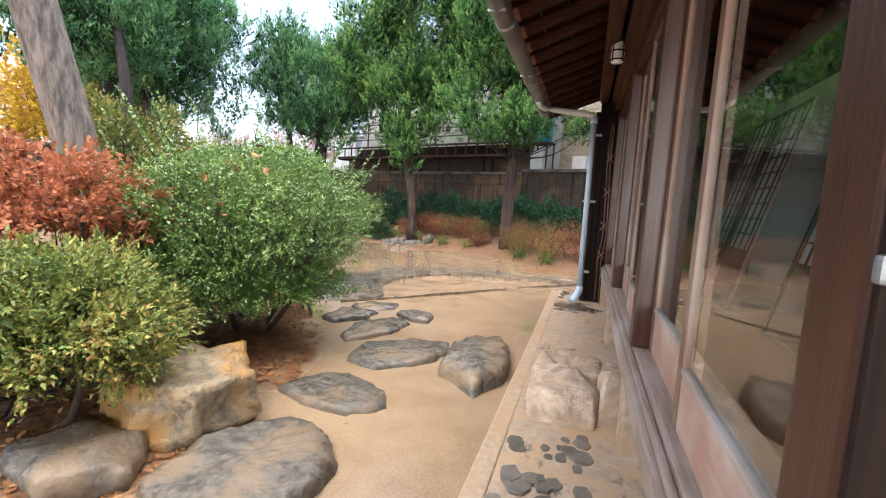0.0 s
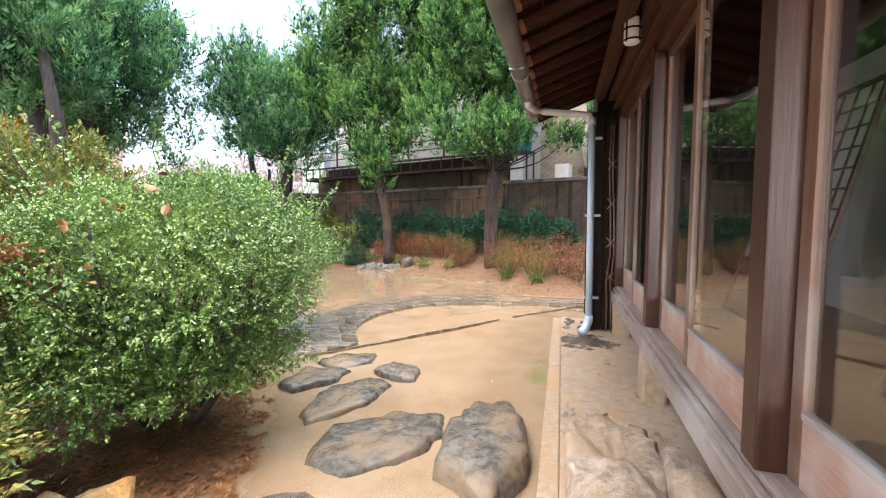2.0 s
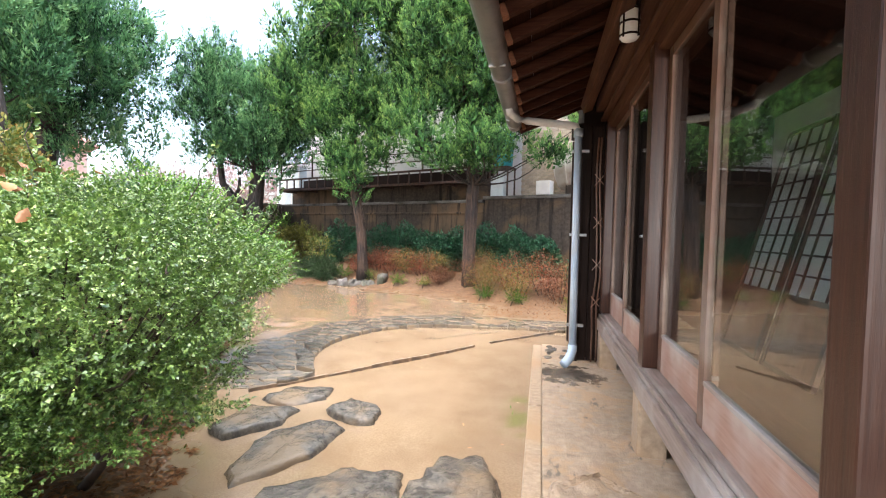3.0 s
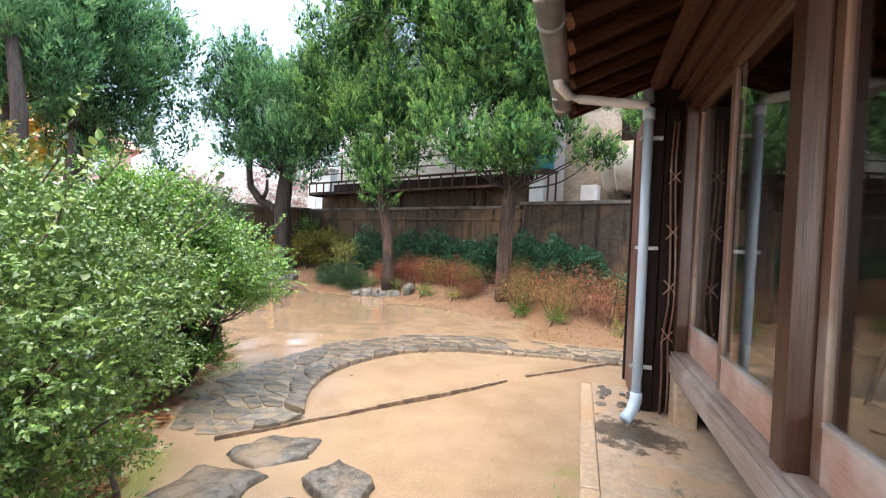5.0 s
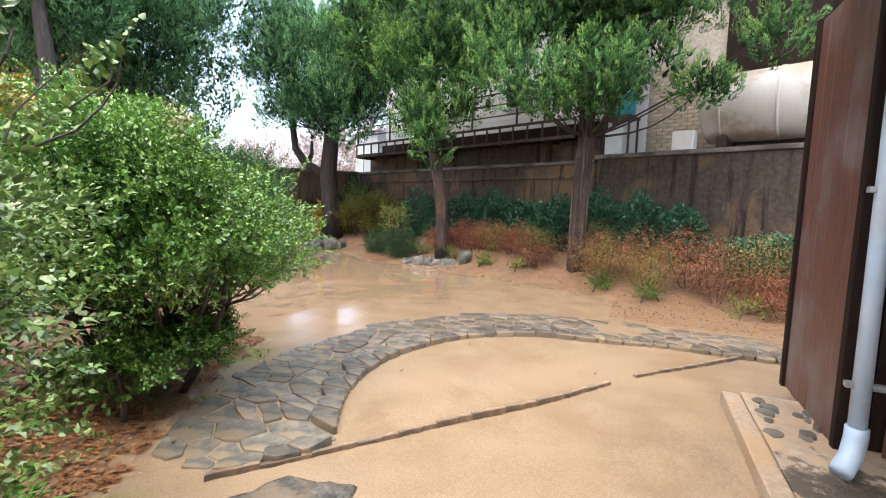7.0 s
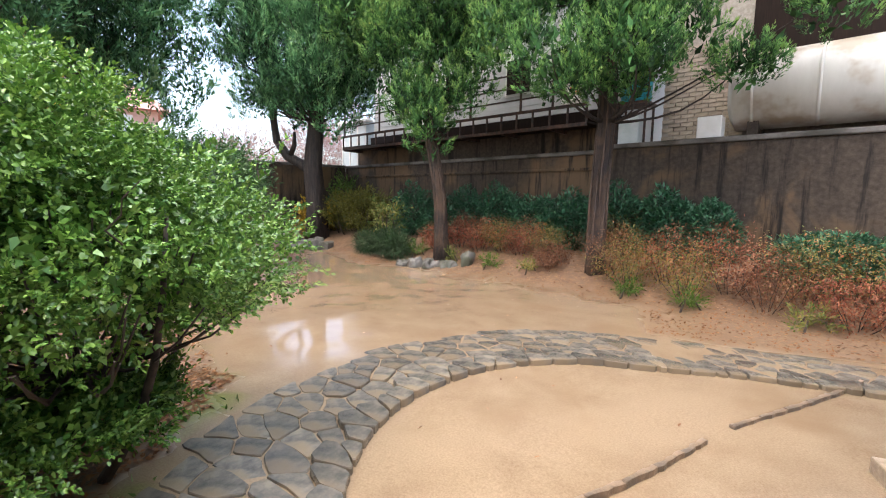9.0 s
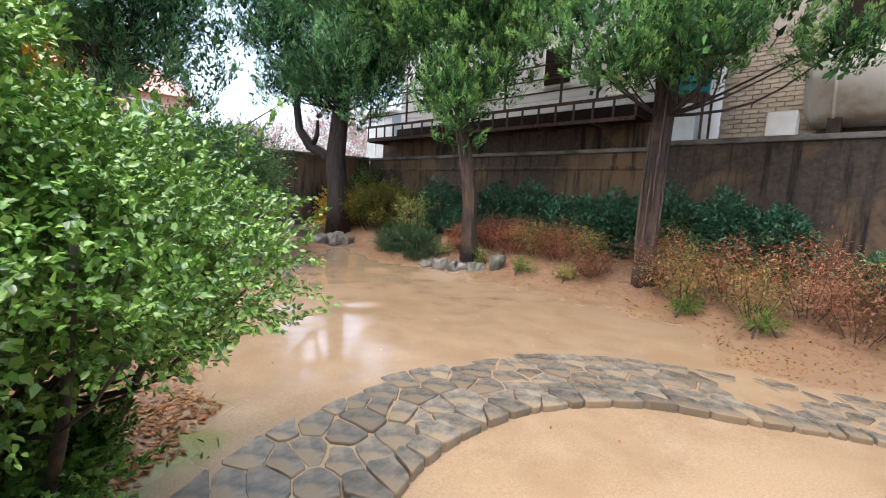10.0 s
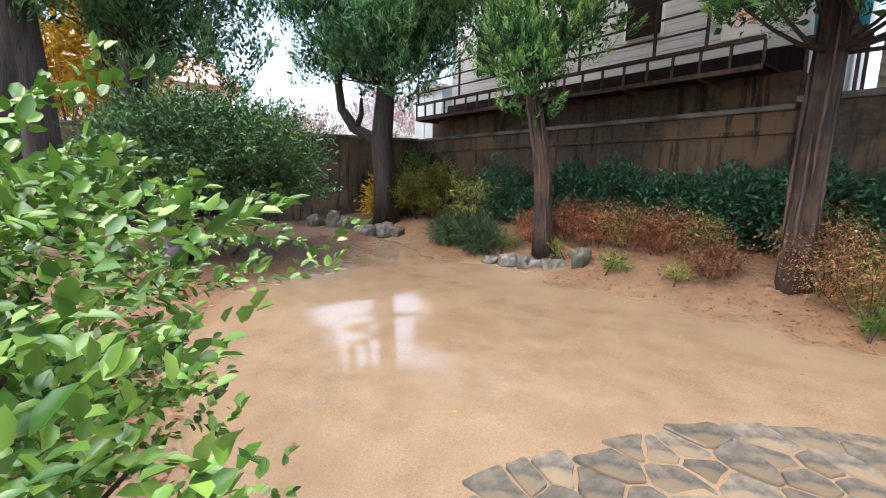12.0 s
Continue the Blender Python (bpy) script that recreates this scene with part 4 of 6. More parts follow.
def tufts(rng, centre, radii, n, blades, size, up=0.8, depth=0.5, rough=0.2, low=-0.9):
    """Upright feathery tufts over a lump: blade bases and directions."""
    p, d = lump_points(rng, centre, radii, n, depth, rough, low)
    n = len(p)
    axis = d * 0.65 + np.array([0, 0, up]) + rng.normal(size=(n, 3)) * 0.3
    axis /= np.linalg.norm(axis, axis=1, keepdims=True)
    t = np.tile(np.linspace(0, 1.0, blades), n)[:, None]
    ax = np.repeat(axis, blades, axis=0)
    pos = np.repeat(p, blades, axis=0) + ax * t * size + rng.normal(size=(n * blades, 3)) * size * 0.11 * (1.2 - t)
    way = ax + rng.normal(size=pos.shape) * (0.5 - 0.25 * t)
    return pos, way, np.repeat(d, blades, axis=0) + 0.5 * ax, t[:, 0]


def clumps(rng, centre, radii, count, blades, size):
    """Flame-shaped upright clumps of fine scale-leaf sprays over a lump."""
    p, d = lump_points(rng, centre, radii, count, 0.45, 0.15, -0.85)
    n = len(p)
    axis = d * 0.5 + np.array([0, 0, 0.9]) + rng.normal(size=(n, 3)) * 0.25
    axis /= np.linalg.norm(axis, axis=1, keepdims=True)
    big = np.repeat(rng.uniform(0.7, 1.35, n), blades)[:, None] * size
    ax = np.repeat(axis, blades, axis=0)
    t = rng.uniform(0, 1, (n * blades, 1)) ** 1.2
    o = rng.normal(size=(n * blades, 3))
    o -= ax * (o * ax).sum(axis=1, keepdims=True)
    o /= np.linalg.norm(o, axis=1, keepdims=True) + 1e-9
    girth = 0.42 * np.sqrt(t + 0.08) * (1.03 - t) * 1.5
    pos = np.repeat(p, blades, axis=0) + ax * (t - 0.3) * big * 1.5 + o * girth * big * rng.uniform(0.6, 1.0, (n * blades, 1))
    way = ax * 1.0 + o * 0.4 + rng.normal(size=pos.shape) * 0.24
    return pos, way, o * 1.2 + ax * 0.5 + np.repeat(d, blades, axis=0) * 0.5, t[:, 0]


def conifer(name, label, trunk, radii, lumps, mat, bark, seed, limbs=9, blades=9, size=0.15, width=0.02, up=0.85, tuft_density=170, strips=0, fine=0, clump=(14, 0.2, 0.056), high_from=6.3, dense=42):
    """A conifer: a tapered knotty trunk, limbs out to the lumps of its crown, crown of feathery tufts."""
    rng = np.random.default_rng(seed)
    rnd = random.Random(seed)
    t = empty(name, label, "tree", "conifers round the yard")
    part("trunk", tube(bmesh.new(), trunk, radii, 22, 0.2), bark, t, smooth=True)
    for i in range(strips):
        a0 = 6.283 * i / strips + rnd.uniform(-0.15, 0.15)
        k0 = rnd.uniform(0.0, 2.0)
        line, rad = [], []
        for k in range(11):
            f = min(k0 + k * rnd.uniform(0.14, 0.18), len(trunk) - 1.01)
            q = Vector(trunk[int(f)]).lerp(Vector(trunk[int(f) + 1]), f - int(f))
            rr = radii[int(f)] + (radii[int(f) + 1] - radii[int(f)]) * (f - int(f))
            a0 += rnd.uniform(-0.03, 0.05)
            line.append((q.x + rr * 1.0 * math.cos(a0), q.y + rr * 1.0 * math.sin(a0), q.z + k * 0.004))
            rad.append(0.004 + 0.018 * math.sin(math.pi * (k + 0.3) / 10.6) * rnd.uniform(0.7, 1.2))
        part("bark_strip", tube(bmesh.new(), line, rad, 6, 0.2), M_BARK_STRIP, t, smooth=True)
    low, high, inner = [], [], []
    spine = [Vector(p) for p in trunk]
    for i, (c, r) in enumerate(lumps):
        area = 4 * math.pi * ((r[0] * r[1]) ** 0.5 * r[2]) * 0.9
        inner.append(lump_points(rng, c, np.array(r) * 0.85, max(12, int(area * dense)), 0.9, 0.1))
        if c[2] > high_from:
            high.append(tufts(rng, c, r, max(20, int(area * tuft_density * 0.15)), blades, size * 1.5, up))
        elif fine:
            low.append(clumps(rng, c, r, max(8, int(area * clump[0])), fine, clump[1]))
        else:
            low.append(tufts(rng, c, r, max(20, int(area * tuft_density)), blades, size, up))
        near = min(spine[3:] if strips else spine[1:], key=lambda q: (q - Vector(c)).length + abs(q.z - (c[2] - 0.6)))
        end = Vector(c) + Vector((0, 0, 0.1))
        part("limb", tube(bmesh.new(), bent(near, end, (rnd.uniform(-0.35, 0.35), rnd.uniform(-0.35, 0.35), -0.2), 7, i), [0.026, 0.022, 0.018, 0.014, 0.011, 0.008, 0.005], 7, 0.15), M_BARK_DARK, t, smooth=True)
    for name, made, long, wide in (("crown", low, clump[2] if fine else size * 0.48, width), ("upper_crown", high, size * 0.9, width * 2.2)):
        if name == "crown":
            # Tip 0 holds these dark, the crown's inner shade put into their colour.
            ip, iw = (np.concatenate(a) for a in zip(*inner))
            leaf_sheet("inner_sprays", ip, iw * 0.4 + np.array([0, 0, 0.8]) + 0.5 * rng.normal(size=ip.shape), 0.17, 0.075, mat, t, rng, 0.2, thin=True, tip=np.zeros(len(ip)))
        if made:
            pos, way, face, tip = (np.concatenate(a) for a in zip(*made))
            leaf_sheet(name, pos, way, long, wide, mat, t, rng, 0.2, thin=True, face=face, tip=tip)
    return t


def crown_lumps(centre, radii, count, seed, lump=(0.2, 0.36), flat=1.25):
    """Lumps spread through an egg-shaped crown, most of them near its skin."""
    rng = np.random.default_rng(seed)
    out = []
    for i in range(count):
        d = rng.normal(size=3)
        d /= np.linalg.norm(d)
        k = rng.uniform(0.5, 0.85)
        c = np.array(centre) + d * np.array(radii) * k
        s = rng.uniform(*lump)
        out.append((tuple(c), (radii[0] * s, radii[1] * s, radii[2] * s * flat)))
    return out


CON = "tall feathery green cypress with a stringy brown trunk"
conifer("cypress_tree", CON, [(-2.0, 11.7, 0.1), (-2.03, 11.7, 0.5), (-2.02, 11.75, 1.5), (-1.98, 11.78, 2.6), (-2.0, 11.7, 4.5), (-2.0, 11.7, 6.8)], [0.2, 0.15, 0.132, 0.125, 0.1, 0.04],
        crown_lumps((-2.0, 11.7, 5.9), (2.3, 2.1, 2.3), 66, 1, (0.13, 0.27), 1.35) + [((-2.35, 11.15, 3.15), (0.42, 0.42, 0.36)), ((-1.7, 11.25, 3.1), (0.42, 0.4, 0.34)), ((-2.7, 11.6, 3.2), (0.4, 0.4, 0.36)), ((-1.4, 11.7, 3.3), (0.4, 0.4, 0.36)), ((-2.0, 12.1, 3.3), (0.45, 0.4, 0.36)), ((-2.7, 10.6, 3.3), (0.6, 0.55, 0.5)), ((-2.4, 10.7, 3.15), (0.4, 0.4, 0.35)), ((-1.7, 10.6, 3.4), (0.6, 0.55, 0.5)), ((-1.5, 10.7, 3.2), (0.4, 0.4, 0.3)), ((-0.9, 11.3, 3.6), (0.55, 0.5, 0.45)), ((-0.25, 11.5, 3.2), (0.5, 0.45, 0.35)), ((-0.15, 11.45, 3.3), (0.35, 0.35, 0.3)), ((0.6, 11.3, 3.85), (0.5, 0.45, 0.4)), ((-3.4, 11.0, 3.9), (0.6, 0.6, 0.6)), ((-2.0, 11.3, 3.75), (0.8, 0.6, 0.5)), ((-1.2, 11.2, 4.15), (0.7, 0.6, 0.5)), ((-2.9, 11.1, 4.2), (0.7, 0.6, 0.5)), ((-3.6, 11.7, 4.7), (0.75, 0.6, 0.5)), ((-2.9, 11.3, 4.75), (0.7, 0.6, 0.5)), ((-2.1, 11.0, 4.6), (0.7, 0.6, 0.45)), ((0.3, 11.3, 4.65), (0.7, 0.6, 0.45)), ((-0.5, 11.2, 4.5), (0.7, 0.6, 0.45)), ((1.0, 11.5, 4.9), (0.7, 0.6, 0.45)), ((-1.3, 10.9, 4.9), (0.7, 0.6, 0.5))],
        L_CYPRESS, M_BARK, 1, strips=13, width=0.0165, fine=78)
conifer("cypress_tree", CON, [(-4.95, 12.3, 0.15), (-5.0, 12.35, 0.6), (-5.05, 12.4, 1.4), (-5.3, 12.4, 2.6), (-5.4, 12.5, 4.5), (-5.4, 12.6, 7.5)], [0.17, 0.128, 0.115, 0.107, 0.09, 0.04],
        crown_lumps((-5.4, 12.7, 6.3), (2.8, 2.1, 3.0), 74, 2, (0.12, 0.25), 1.35) + [((-5.2, 12.2, 2.7), (0.5, 0.5, 0.6)), ((-5.6, 12.2, 3.3), (0.6, 0.6, 0.6)), ((-4.7, 12.3, 3.3), (0.5, 0.5, 0.5)), ((-5.4, 12.3, 3.7), (0.8, 0.7, 0.6)), ((-4.9, 12.2, 4.3), (0.8, 0.6, 0.6)), ((-5.9, 12.2, 4.5), (0.8, 0.6, 0.6)), ((-5.3, 12.0, 3.1), (0.6, 0.5, 0.5)), ((-4.3, 12.1, 4.9), (0.75, 0.6, 0.5)), ((-6.5, 12.2, 5.0), (0.75, 0.6, 0.5))],
        L_CYPRESS, M_BARK, 2, strips=11, width=0.017, fine=76)
conifer("cypress_tree", "dark forked cypress with a bare side limb by the wall", [(-9.5, 14.2, 0.15), (-9.5, 14.2, 1.0), (-9.6, 14.2, 2.2), (-9.5, 14.25, 3.4), (-9.4, 14.3, 5.0), (-9.2, 14.4, 6.6)], [0.3, 0.25, 0.24, 0.2, 0.14, 0.05],
        crown_lumps((-9.8, 14.3, 5.3), (3.0, 2.3, 2.4), 70, 3, (0.14, 0.27), 1.35) + [((-8.6, 13.8, 3.4), (0.7, 0.6, 0.7)), ((-8.2, 14.2, 4.2), (0.8, 0.7, 0.8)), ((-9.0, 13.7, 4.2), (0.7, 0.6, 0.7)), ((-10.8, 13.1, 5.3), (0.8, 0.7, 0.7)), ((-10.6, 13.3, 4.6), (0.6, 0.6, 0.6)), ((-10.25, 13.5, 4.1), (0.45, 0.45, 0.5)), ((-10.9, 13.3, 6.1), (0.8, 0.7, 0.7)), ((-9.9, 13.6, 4.7), (0.7, 0.6, 0.6)), ((-10.1, 13.4, 5.8), (0.8, 0.7, 0.7))],
        L_CYPRESS_FAR, M_BARK_DARK, 3, fine=46, clump=(5.5, 0.3, 0.1), width=0.028, high_from=7.5, dense=30)
conifer("pine_tree", "tall dark conifer beyond the clipped dome shrub", [(-13.9, 10.9, 0.0), (-13.9, 10.9, 2.0), (-13.8, 11.0, 4.0), (-13.8, 11.0, 8.5)], [0.3, 0.27, 0.24, 0.06],
        crown_lumps((-13.9, 10.9, 6.4), (2.6, 2.6, 3.3), 44, 4) + [((-12.0, 12.4, 3.9), (0.55, 0.5, 0.5)), ((-11.7, 12.4, 4.6), (0.65, 0.6, 0.55)), ((-12.3, 12.2, 3.3), (0.5, 0.45, 0.4)), ((-12.0, 12.1, 5.3), (0.8, 0.7, 0.7)), ((-11.6, 12.2, 6.2), (0.8, 0.7, 0.7)), ((-12.7, 11.6, 4.2), (0.7, 0.6, 0.5)), ((-13.0, 11.2, 3.6), (0.6, 0.6, 0.4)), ((-12.5, 10.9, 4.6), (0.7, 0.7, 0.5))], L_CYPRESS_FAR, M_BARK_DARK, 4, fine=46, clump=(3.6, 0.38, 0.13), width=0.036, high_from=8.6, dense=24)
conifer("pine_tree", "dark conifer with two bare trunks", [(-12.3, 8.8, 0.0), (-12.3, 8.8, 2.0), (-12.4, 8.7, 4.0), (-12.4, 8.7, 8.5)], [0.28, 0.25, 0.22, 0.06],
        crown_lumps((-12.3, 8.2, 6.4), (2.2, 2.4, 3.0), 44, 5), L_CYPRESS_FAR, M_BARK_DARK, 5, fine=46, clump=(3.6, 0.38, 0.13), width=0.036, high_from=8.6, dense=24)

bush("evergreen_bush", "large spreading small-leaved evergreen bush flecked with fallen leaves", (-2.85, 3.2, 1.13), (1.24, 1.22, 0.7), 98000, (0.021, 0.0145), L_BUSH, 11, sprigs=30, low=-0.62, lumps=120, thin=True, flat=0.4, core=3000, twigs=5, lobes=(((-2.95, 2.68, 0.6), (0.95, 0.82, 0.42), 38000, 44), ((-2.5, 3.15, 0.6), (0.72, 0.78, 0.36), 22000, 32)))
bush("evergreen_bush", "tall glossy bright green evergreen bush by the path", (-3.98, 5.4, 1.06), (1.1, 1.1, 0.7), 58000, (0.024, 0.0155), L_GLOSSY, 12, sprigs=12, low=-0.74, lumps=90, twigs=4, flat=0.45, core=6000, lobes=(((-3.98, 5.1, 1.5), (0.68, 0.66, 0.6), 22000, 40), ((-3.8, 5.3, 0.42), (0.55, 0.55, 0.2), 7000, 18)))
bush("azalea_bush", "low azalea bush turning yellow and orange", (-2.66, 1.46, 0.58), (0.78, 0.74, 0.44), 46000, (0.034, 0.018), L_AZALEA, 13, low=-0.5, lumps=50, flat=0.6, thin=True, core=3000)
bush("maple_bush", "small orange-red autumn maple bush", (-3.6, 2.1, 1.1), (0.85, 0.8, 0.5), 11000, (0.042, 0.03), L_MAPLE, 14, low=-0.6, lumps=30, flat=0.5)
bush("dome_shrub", "broad clipped dome shrub on a short trunk", (-9.25, 9.75, 1.5), (2.05, 1.9, 1.12), 62000, (0.06, 0.03), L_YEW, 15, low=-0.6, lumps=110, thin=True, twigs=3, flat=0.35, core=6000)


# ---------- behind the garden wall ----------
M_CLAP = wood("white_clapboard", (0.5270, 0.5355, 0.5440), (0.6290, 0.6375, 0.6460), (0.4250, 0.4250, 0.4080), 0, (0.4, 0.6), (0.6, 0.85))
M_IRON = plain("rusted_dark_iron", (0.02, 0.016, 0.014), (0.09, 0.045, 0.03), 14, (0.5, 0.75), 0.3)
M_BRICKWALL = plain("tan_brick_mortar", (0.3, 0.27, 0.23), (0.42, 0.38, 0.33), 18, (0.7, 0.9), 0.3)
M_BRICK = plain("tan_brick", (0.36, 0.3, 0.23), (0.48, 0.41, 0.33), 12, (0.65, 0.85), 0.3, vary=0.35)
M_TANK = plain("cream_tank_plastic", (0.56, 0.55, 0.51), (0.64, 0.63, 0.59), 3, (0.35, 0.5), 0.05, (1, 1, 0.2), (0.4, 0.33, 0.25), 1.4)
M_TEAL = plain("teal_plastic", (0.01, 0.2, 0.26), (0.02, 0.3, 0.37), 4, (0.35, 0.5), 0.05)
M_PALEBLUE = plain("pale_blue_panel", (0.55, 0.64, 0.68), (0.65, 0.72, 0.75), 4, (0.4, 0.6), 0.05)
M_WHITE = plain("white_plastic", (0.75, 0.75, 0.74), (0.82, 0.82, 0.81), 6, (0.35, 0.5), 0.03)
M_ORANGE = plain("orange_paint", (0.6, 0.17, 0.04), (0.68, 0.24, 0.06), 8, (0.5, 0.6), 0.02)
M_PINK = plain("pink_render", (0.58, 0.38, 0.33), (0.66, 0.46, 0.4), 5, (0.7, 0.9), 0.1)
M_ROOFRED = plain("faded_red_roof", (0.42, 0.2, 0.17), (0.52, 0.28, 0.24), 6, (0.6, 0.8), 0.2)
M_FROST = plain("milky_sheeting", (0.55, 0.62, 0.62), (0.65, 0.71, 0.71), 5, (0.3, 0.5), 0.05)


def white_house():
    h = empty("clapboard_house", "white clapboard house above the garden wall", "house", at=WALL_AT)
    block("foundation", (-9.2, -0.6, 0.45, 0.8, 0.0, 2.925), M_WALL, h, 0)
    # Added near-black panel that makes the balcony rack look dense and dark.
    block("dark_back_panel", (-9.1, -0.7, 0.9, 0.99, 2.975, 3.4), M_DARK, h, 0)
    block("body", (-9.0, -0.75, 1.05, 6.0, 2.4, 6.6), M_CLAP, h, 0)
    for i in range(24):
        z = 2.98 + i * 0.15
        block("board", (-9.03, -0.72, 1.0, 1.048, z, z + 0.142), M_CLAP, h, 0.004, "", None)
    for x in (-7.6, -5.4, -3.3, -1.7):
        w = block("window", (x - 0.4, x + 0.4, 0.97, 0.999, 4.0, 4.95), M_WHITE, h, 0.01)
        p = block("pane", (x - 0.34, x + 0.34, 0.95, 0.969, 4.06, 4.89), M_DARK, w, 0)
    block("roof", (-9.4, -0.4, 0.5, 6.4, 6.6, 6.75), M_ROOF, h, 0.02)
    a = empty("annex", "pale blue panelled annex at the wall's corner", "shed", at=WALL_AT)
    block("body", (-10.9, -9.45, 1.0, 3.0, 2.3, 4.0), M_PALEBLUE, a, 0.01)
    for x in (-10.85, -10.4, -9.95, -9.5):
        block("batten", (x - 0.025, x + 0.025, 0.975, 0.999, 2.35, 3.95), M_WHITE, a, 0.004)
    block("roof", (-11.0, -9.3, 0.85, 3.1, 4.0, 4.08), M_WHITE, a, 0.01)


def iron_balcony():
    b = empty("iron_balcony", "rusted iron balcony rack overhanging the garden wall", "balcony", at=WALL_AT)
    block("bottom_channel", (-9.0, -0.87, -0.33, -0.27, 2.86, 2.93), M_IRON, b, 0.005, "reddish rusted channel")
    block("top_rail", (-9.0, -0.87, -0.33, -0.28, 3.25, 3.31), M_IRON, b, 0.005)
    block("deck", (-9.0, -0.87, -0.26, 1.0, 2.93, 2.97), M_DARK, b, 0)
    for i in range(21):
        x = -8.98 + i * 0.4055
        block("upright", (x - 0.018, x + 0.018, -0.32, -0.284, 2.93, 3.25), M_IRON, b, 0.003)
        if i % 3 == 0:
            block("bearer", (x - 0.03, x + 0.03, -0.26, 1.0, 2.84, 2.929), M_IRON, b, 0.004)
    for z in (3.55, 3.82, 4.1):
        block("rail", (-9.0, -1.6, -0.31, -0.28, z, z + 0.03), M_IRON, b, 0.003)
    for x in (-8.9, -7.2, -5.5, -3.8, -2.4, -1.62):
        block("stanchion", (x - 0.02, x + 0.02, -0.32, -0.28, 3.31, 4.2), M_IRON, b, 0.003)
    c = empty("outdoor_unit", "white outdoor unit with orange marks on the balcony rail", "appliance", at=WALL_AT)
    block("case", (-1.42, -0.9, -0.36, -0.05, 3.312, 3.72), M_WHITE, c, 0.03)
    for x0, x1, z in ((-1.22, -1.1, 3.6), (-1.08, -1.02, 3.61), (-1.2, -1.12, 3.53), (-1.1, -1.0, 3.52), (-1.09, -1.0, 3.47)):
        block("mark", (x0, x1, -0.366, -0.361, z, z + 0.03), M_ORANGE, c, 0, "orange printed bar")


def brick_house():
    h = empty("brick_house", "tan brick house wall behind the garden wall", "house", at=WALL_AT)
    block("wall", (0.1, 7.5, 1.24, 5.0, 2.3, 6.4), M_BRICKWALL, h, 0)
    me = box(bmesh.new(), 0, 0.225, 0, 0.03, 0, 0.07, 0.004)
    base = bpy.data.meshes.new("brick")
    me.to_mesh(base)
    me.free()
    base.materials.append(M_BRICK)
    for r in range(24):
        for c in range(6):
            b = new("brick", base)
            b.parent = h
            b.location = (0.1 + c * 0.24 + (0.12 if r % 2 else 0.0), 1.212, 2.5 + r * 0.082)
    block("roof", (-0.1, 8.0, 0.9, 5.3, 6.4, 6.55), M_ROOF, h, 0.02)
    block("upper_siding", (1.55, 7.5, 1.19, 1.239, 4.05, 6.4), M_DARK, h, 0.01, "dark metal siding")
    t = empty("water_tank", "large cream horizontal tank streaked with dirt", "tank", at=WALL_AT)
    bm = tube(bmesh.new(), [(1.42, 0.6, 3.28), (1.5, 0.6, 3.28), (1.52, 0.6, 3.28), (5.6, 0.6, 3.28), (5.68, 0.6, 3.28)], [0.45, 0.6, 0.63, 0.63, 0.4], 32)
    part("body", bm, M_TANK, t, smooth=True)
    for x in (1.75, 2.6, 3.45, 4.3):
        part("band", tube(bmesh.new(), [(x, 0.6, 3.28), (x + 0.05, 0.6, 3.28)], [0.642, 0.642], 32), M_TANK, t, smooth=True)
    for x in (1.8, 3.5, 5.2):
        block("cradle", (x - 0.08, x + 0.08, 0.26, 1.1, 2.3, 2.85), M_WALL, t, 0.01)
    w = block("white_box", (1.02, 1.4, 0.0, 0.3, 2.495, 2.86), M_WHITE, None, 0.02)
    w.matrix_basis = WALL_AT
    tagged(w, "plain white plastic box on the garden wall", "box")
    d = empty("teal_barrel", "teal plastic water barrel on an iron stand", "barrel", at=WALL_AT)
    part("body", tube(bmesh.new(), [(-0.3, 0.75, 3.38), (-0.3, 0.75, 3.42), (-0.3, 0.75, 3.9), (-0.3, 0.75, 4.35), (-0.3, 0.75, 4.4)], [0.24, 0.29, 0.31, 0.29, 0.24], 24), M_TEAL, d, smooth=True)
    block("stand_top", (-0.62, 0.02, 0.45, 1.05, 3.33, 3.38), M_IRON, d, 0.005)
    for x in (-0.58, -0.02):
        for y in (0.5, 1.0):
            block("leg", (x - 0.02, x + 0.02, y - 0.02, y + 0.02, 2.3, 3.33), M_IRON, d, 0.003)
    m = empty("meter_box", "pale outdoor machine under the barrel stand", "appliance", at=WALL_AT)
    block("case", (-0.5, -0.1, 0.4, 0.7, 2.5, 3.1), M_FROST, m, 0.02)
    for i in range(6):
        block("louvre", (-0.47, -0.13, 0.388, 0.399, 2.6 + i * 0.075, 2.64 + i * 0.075), M_FROST, m, 0.002)


white_house()
iron_balcony()
brick_house()


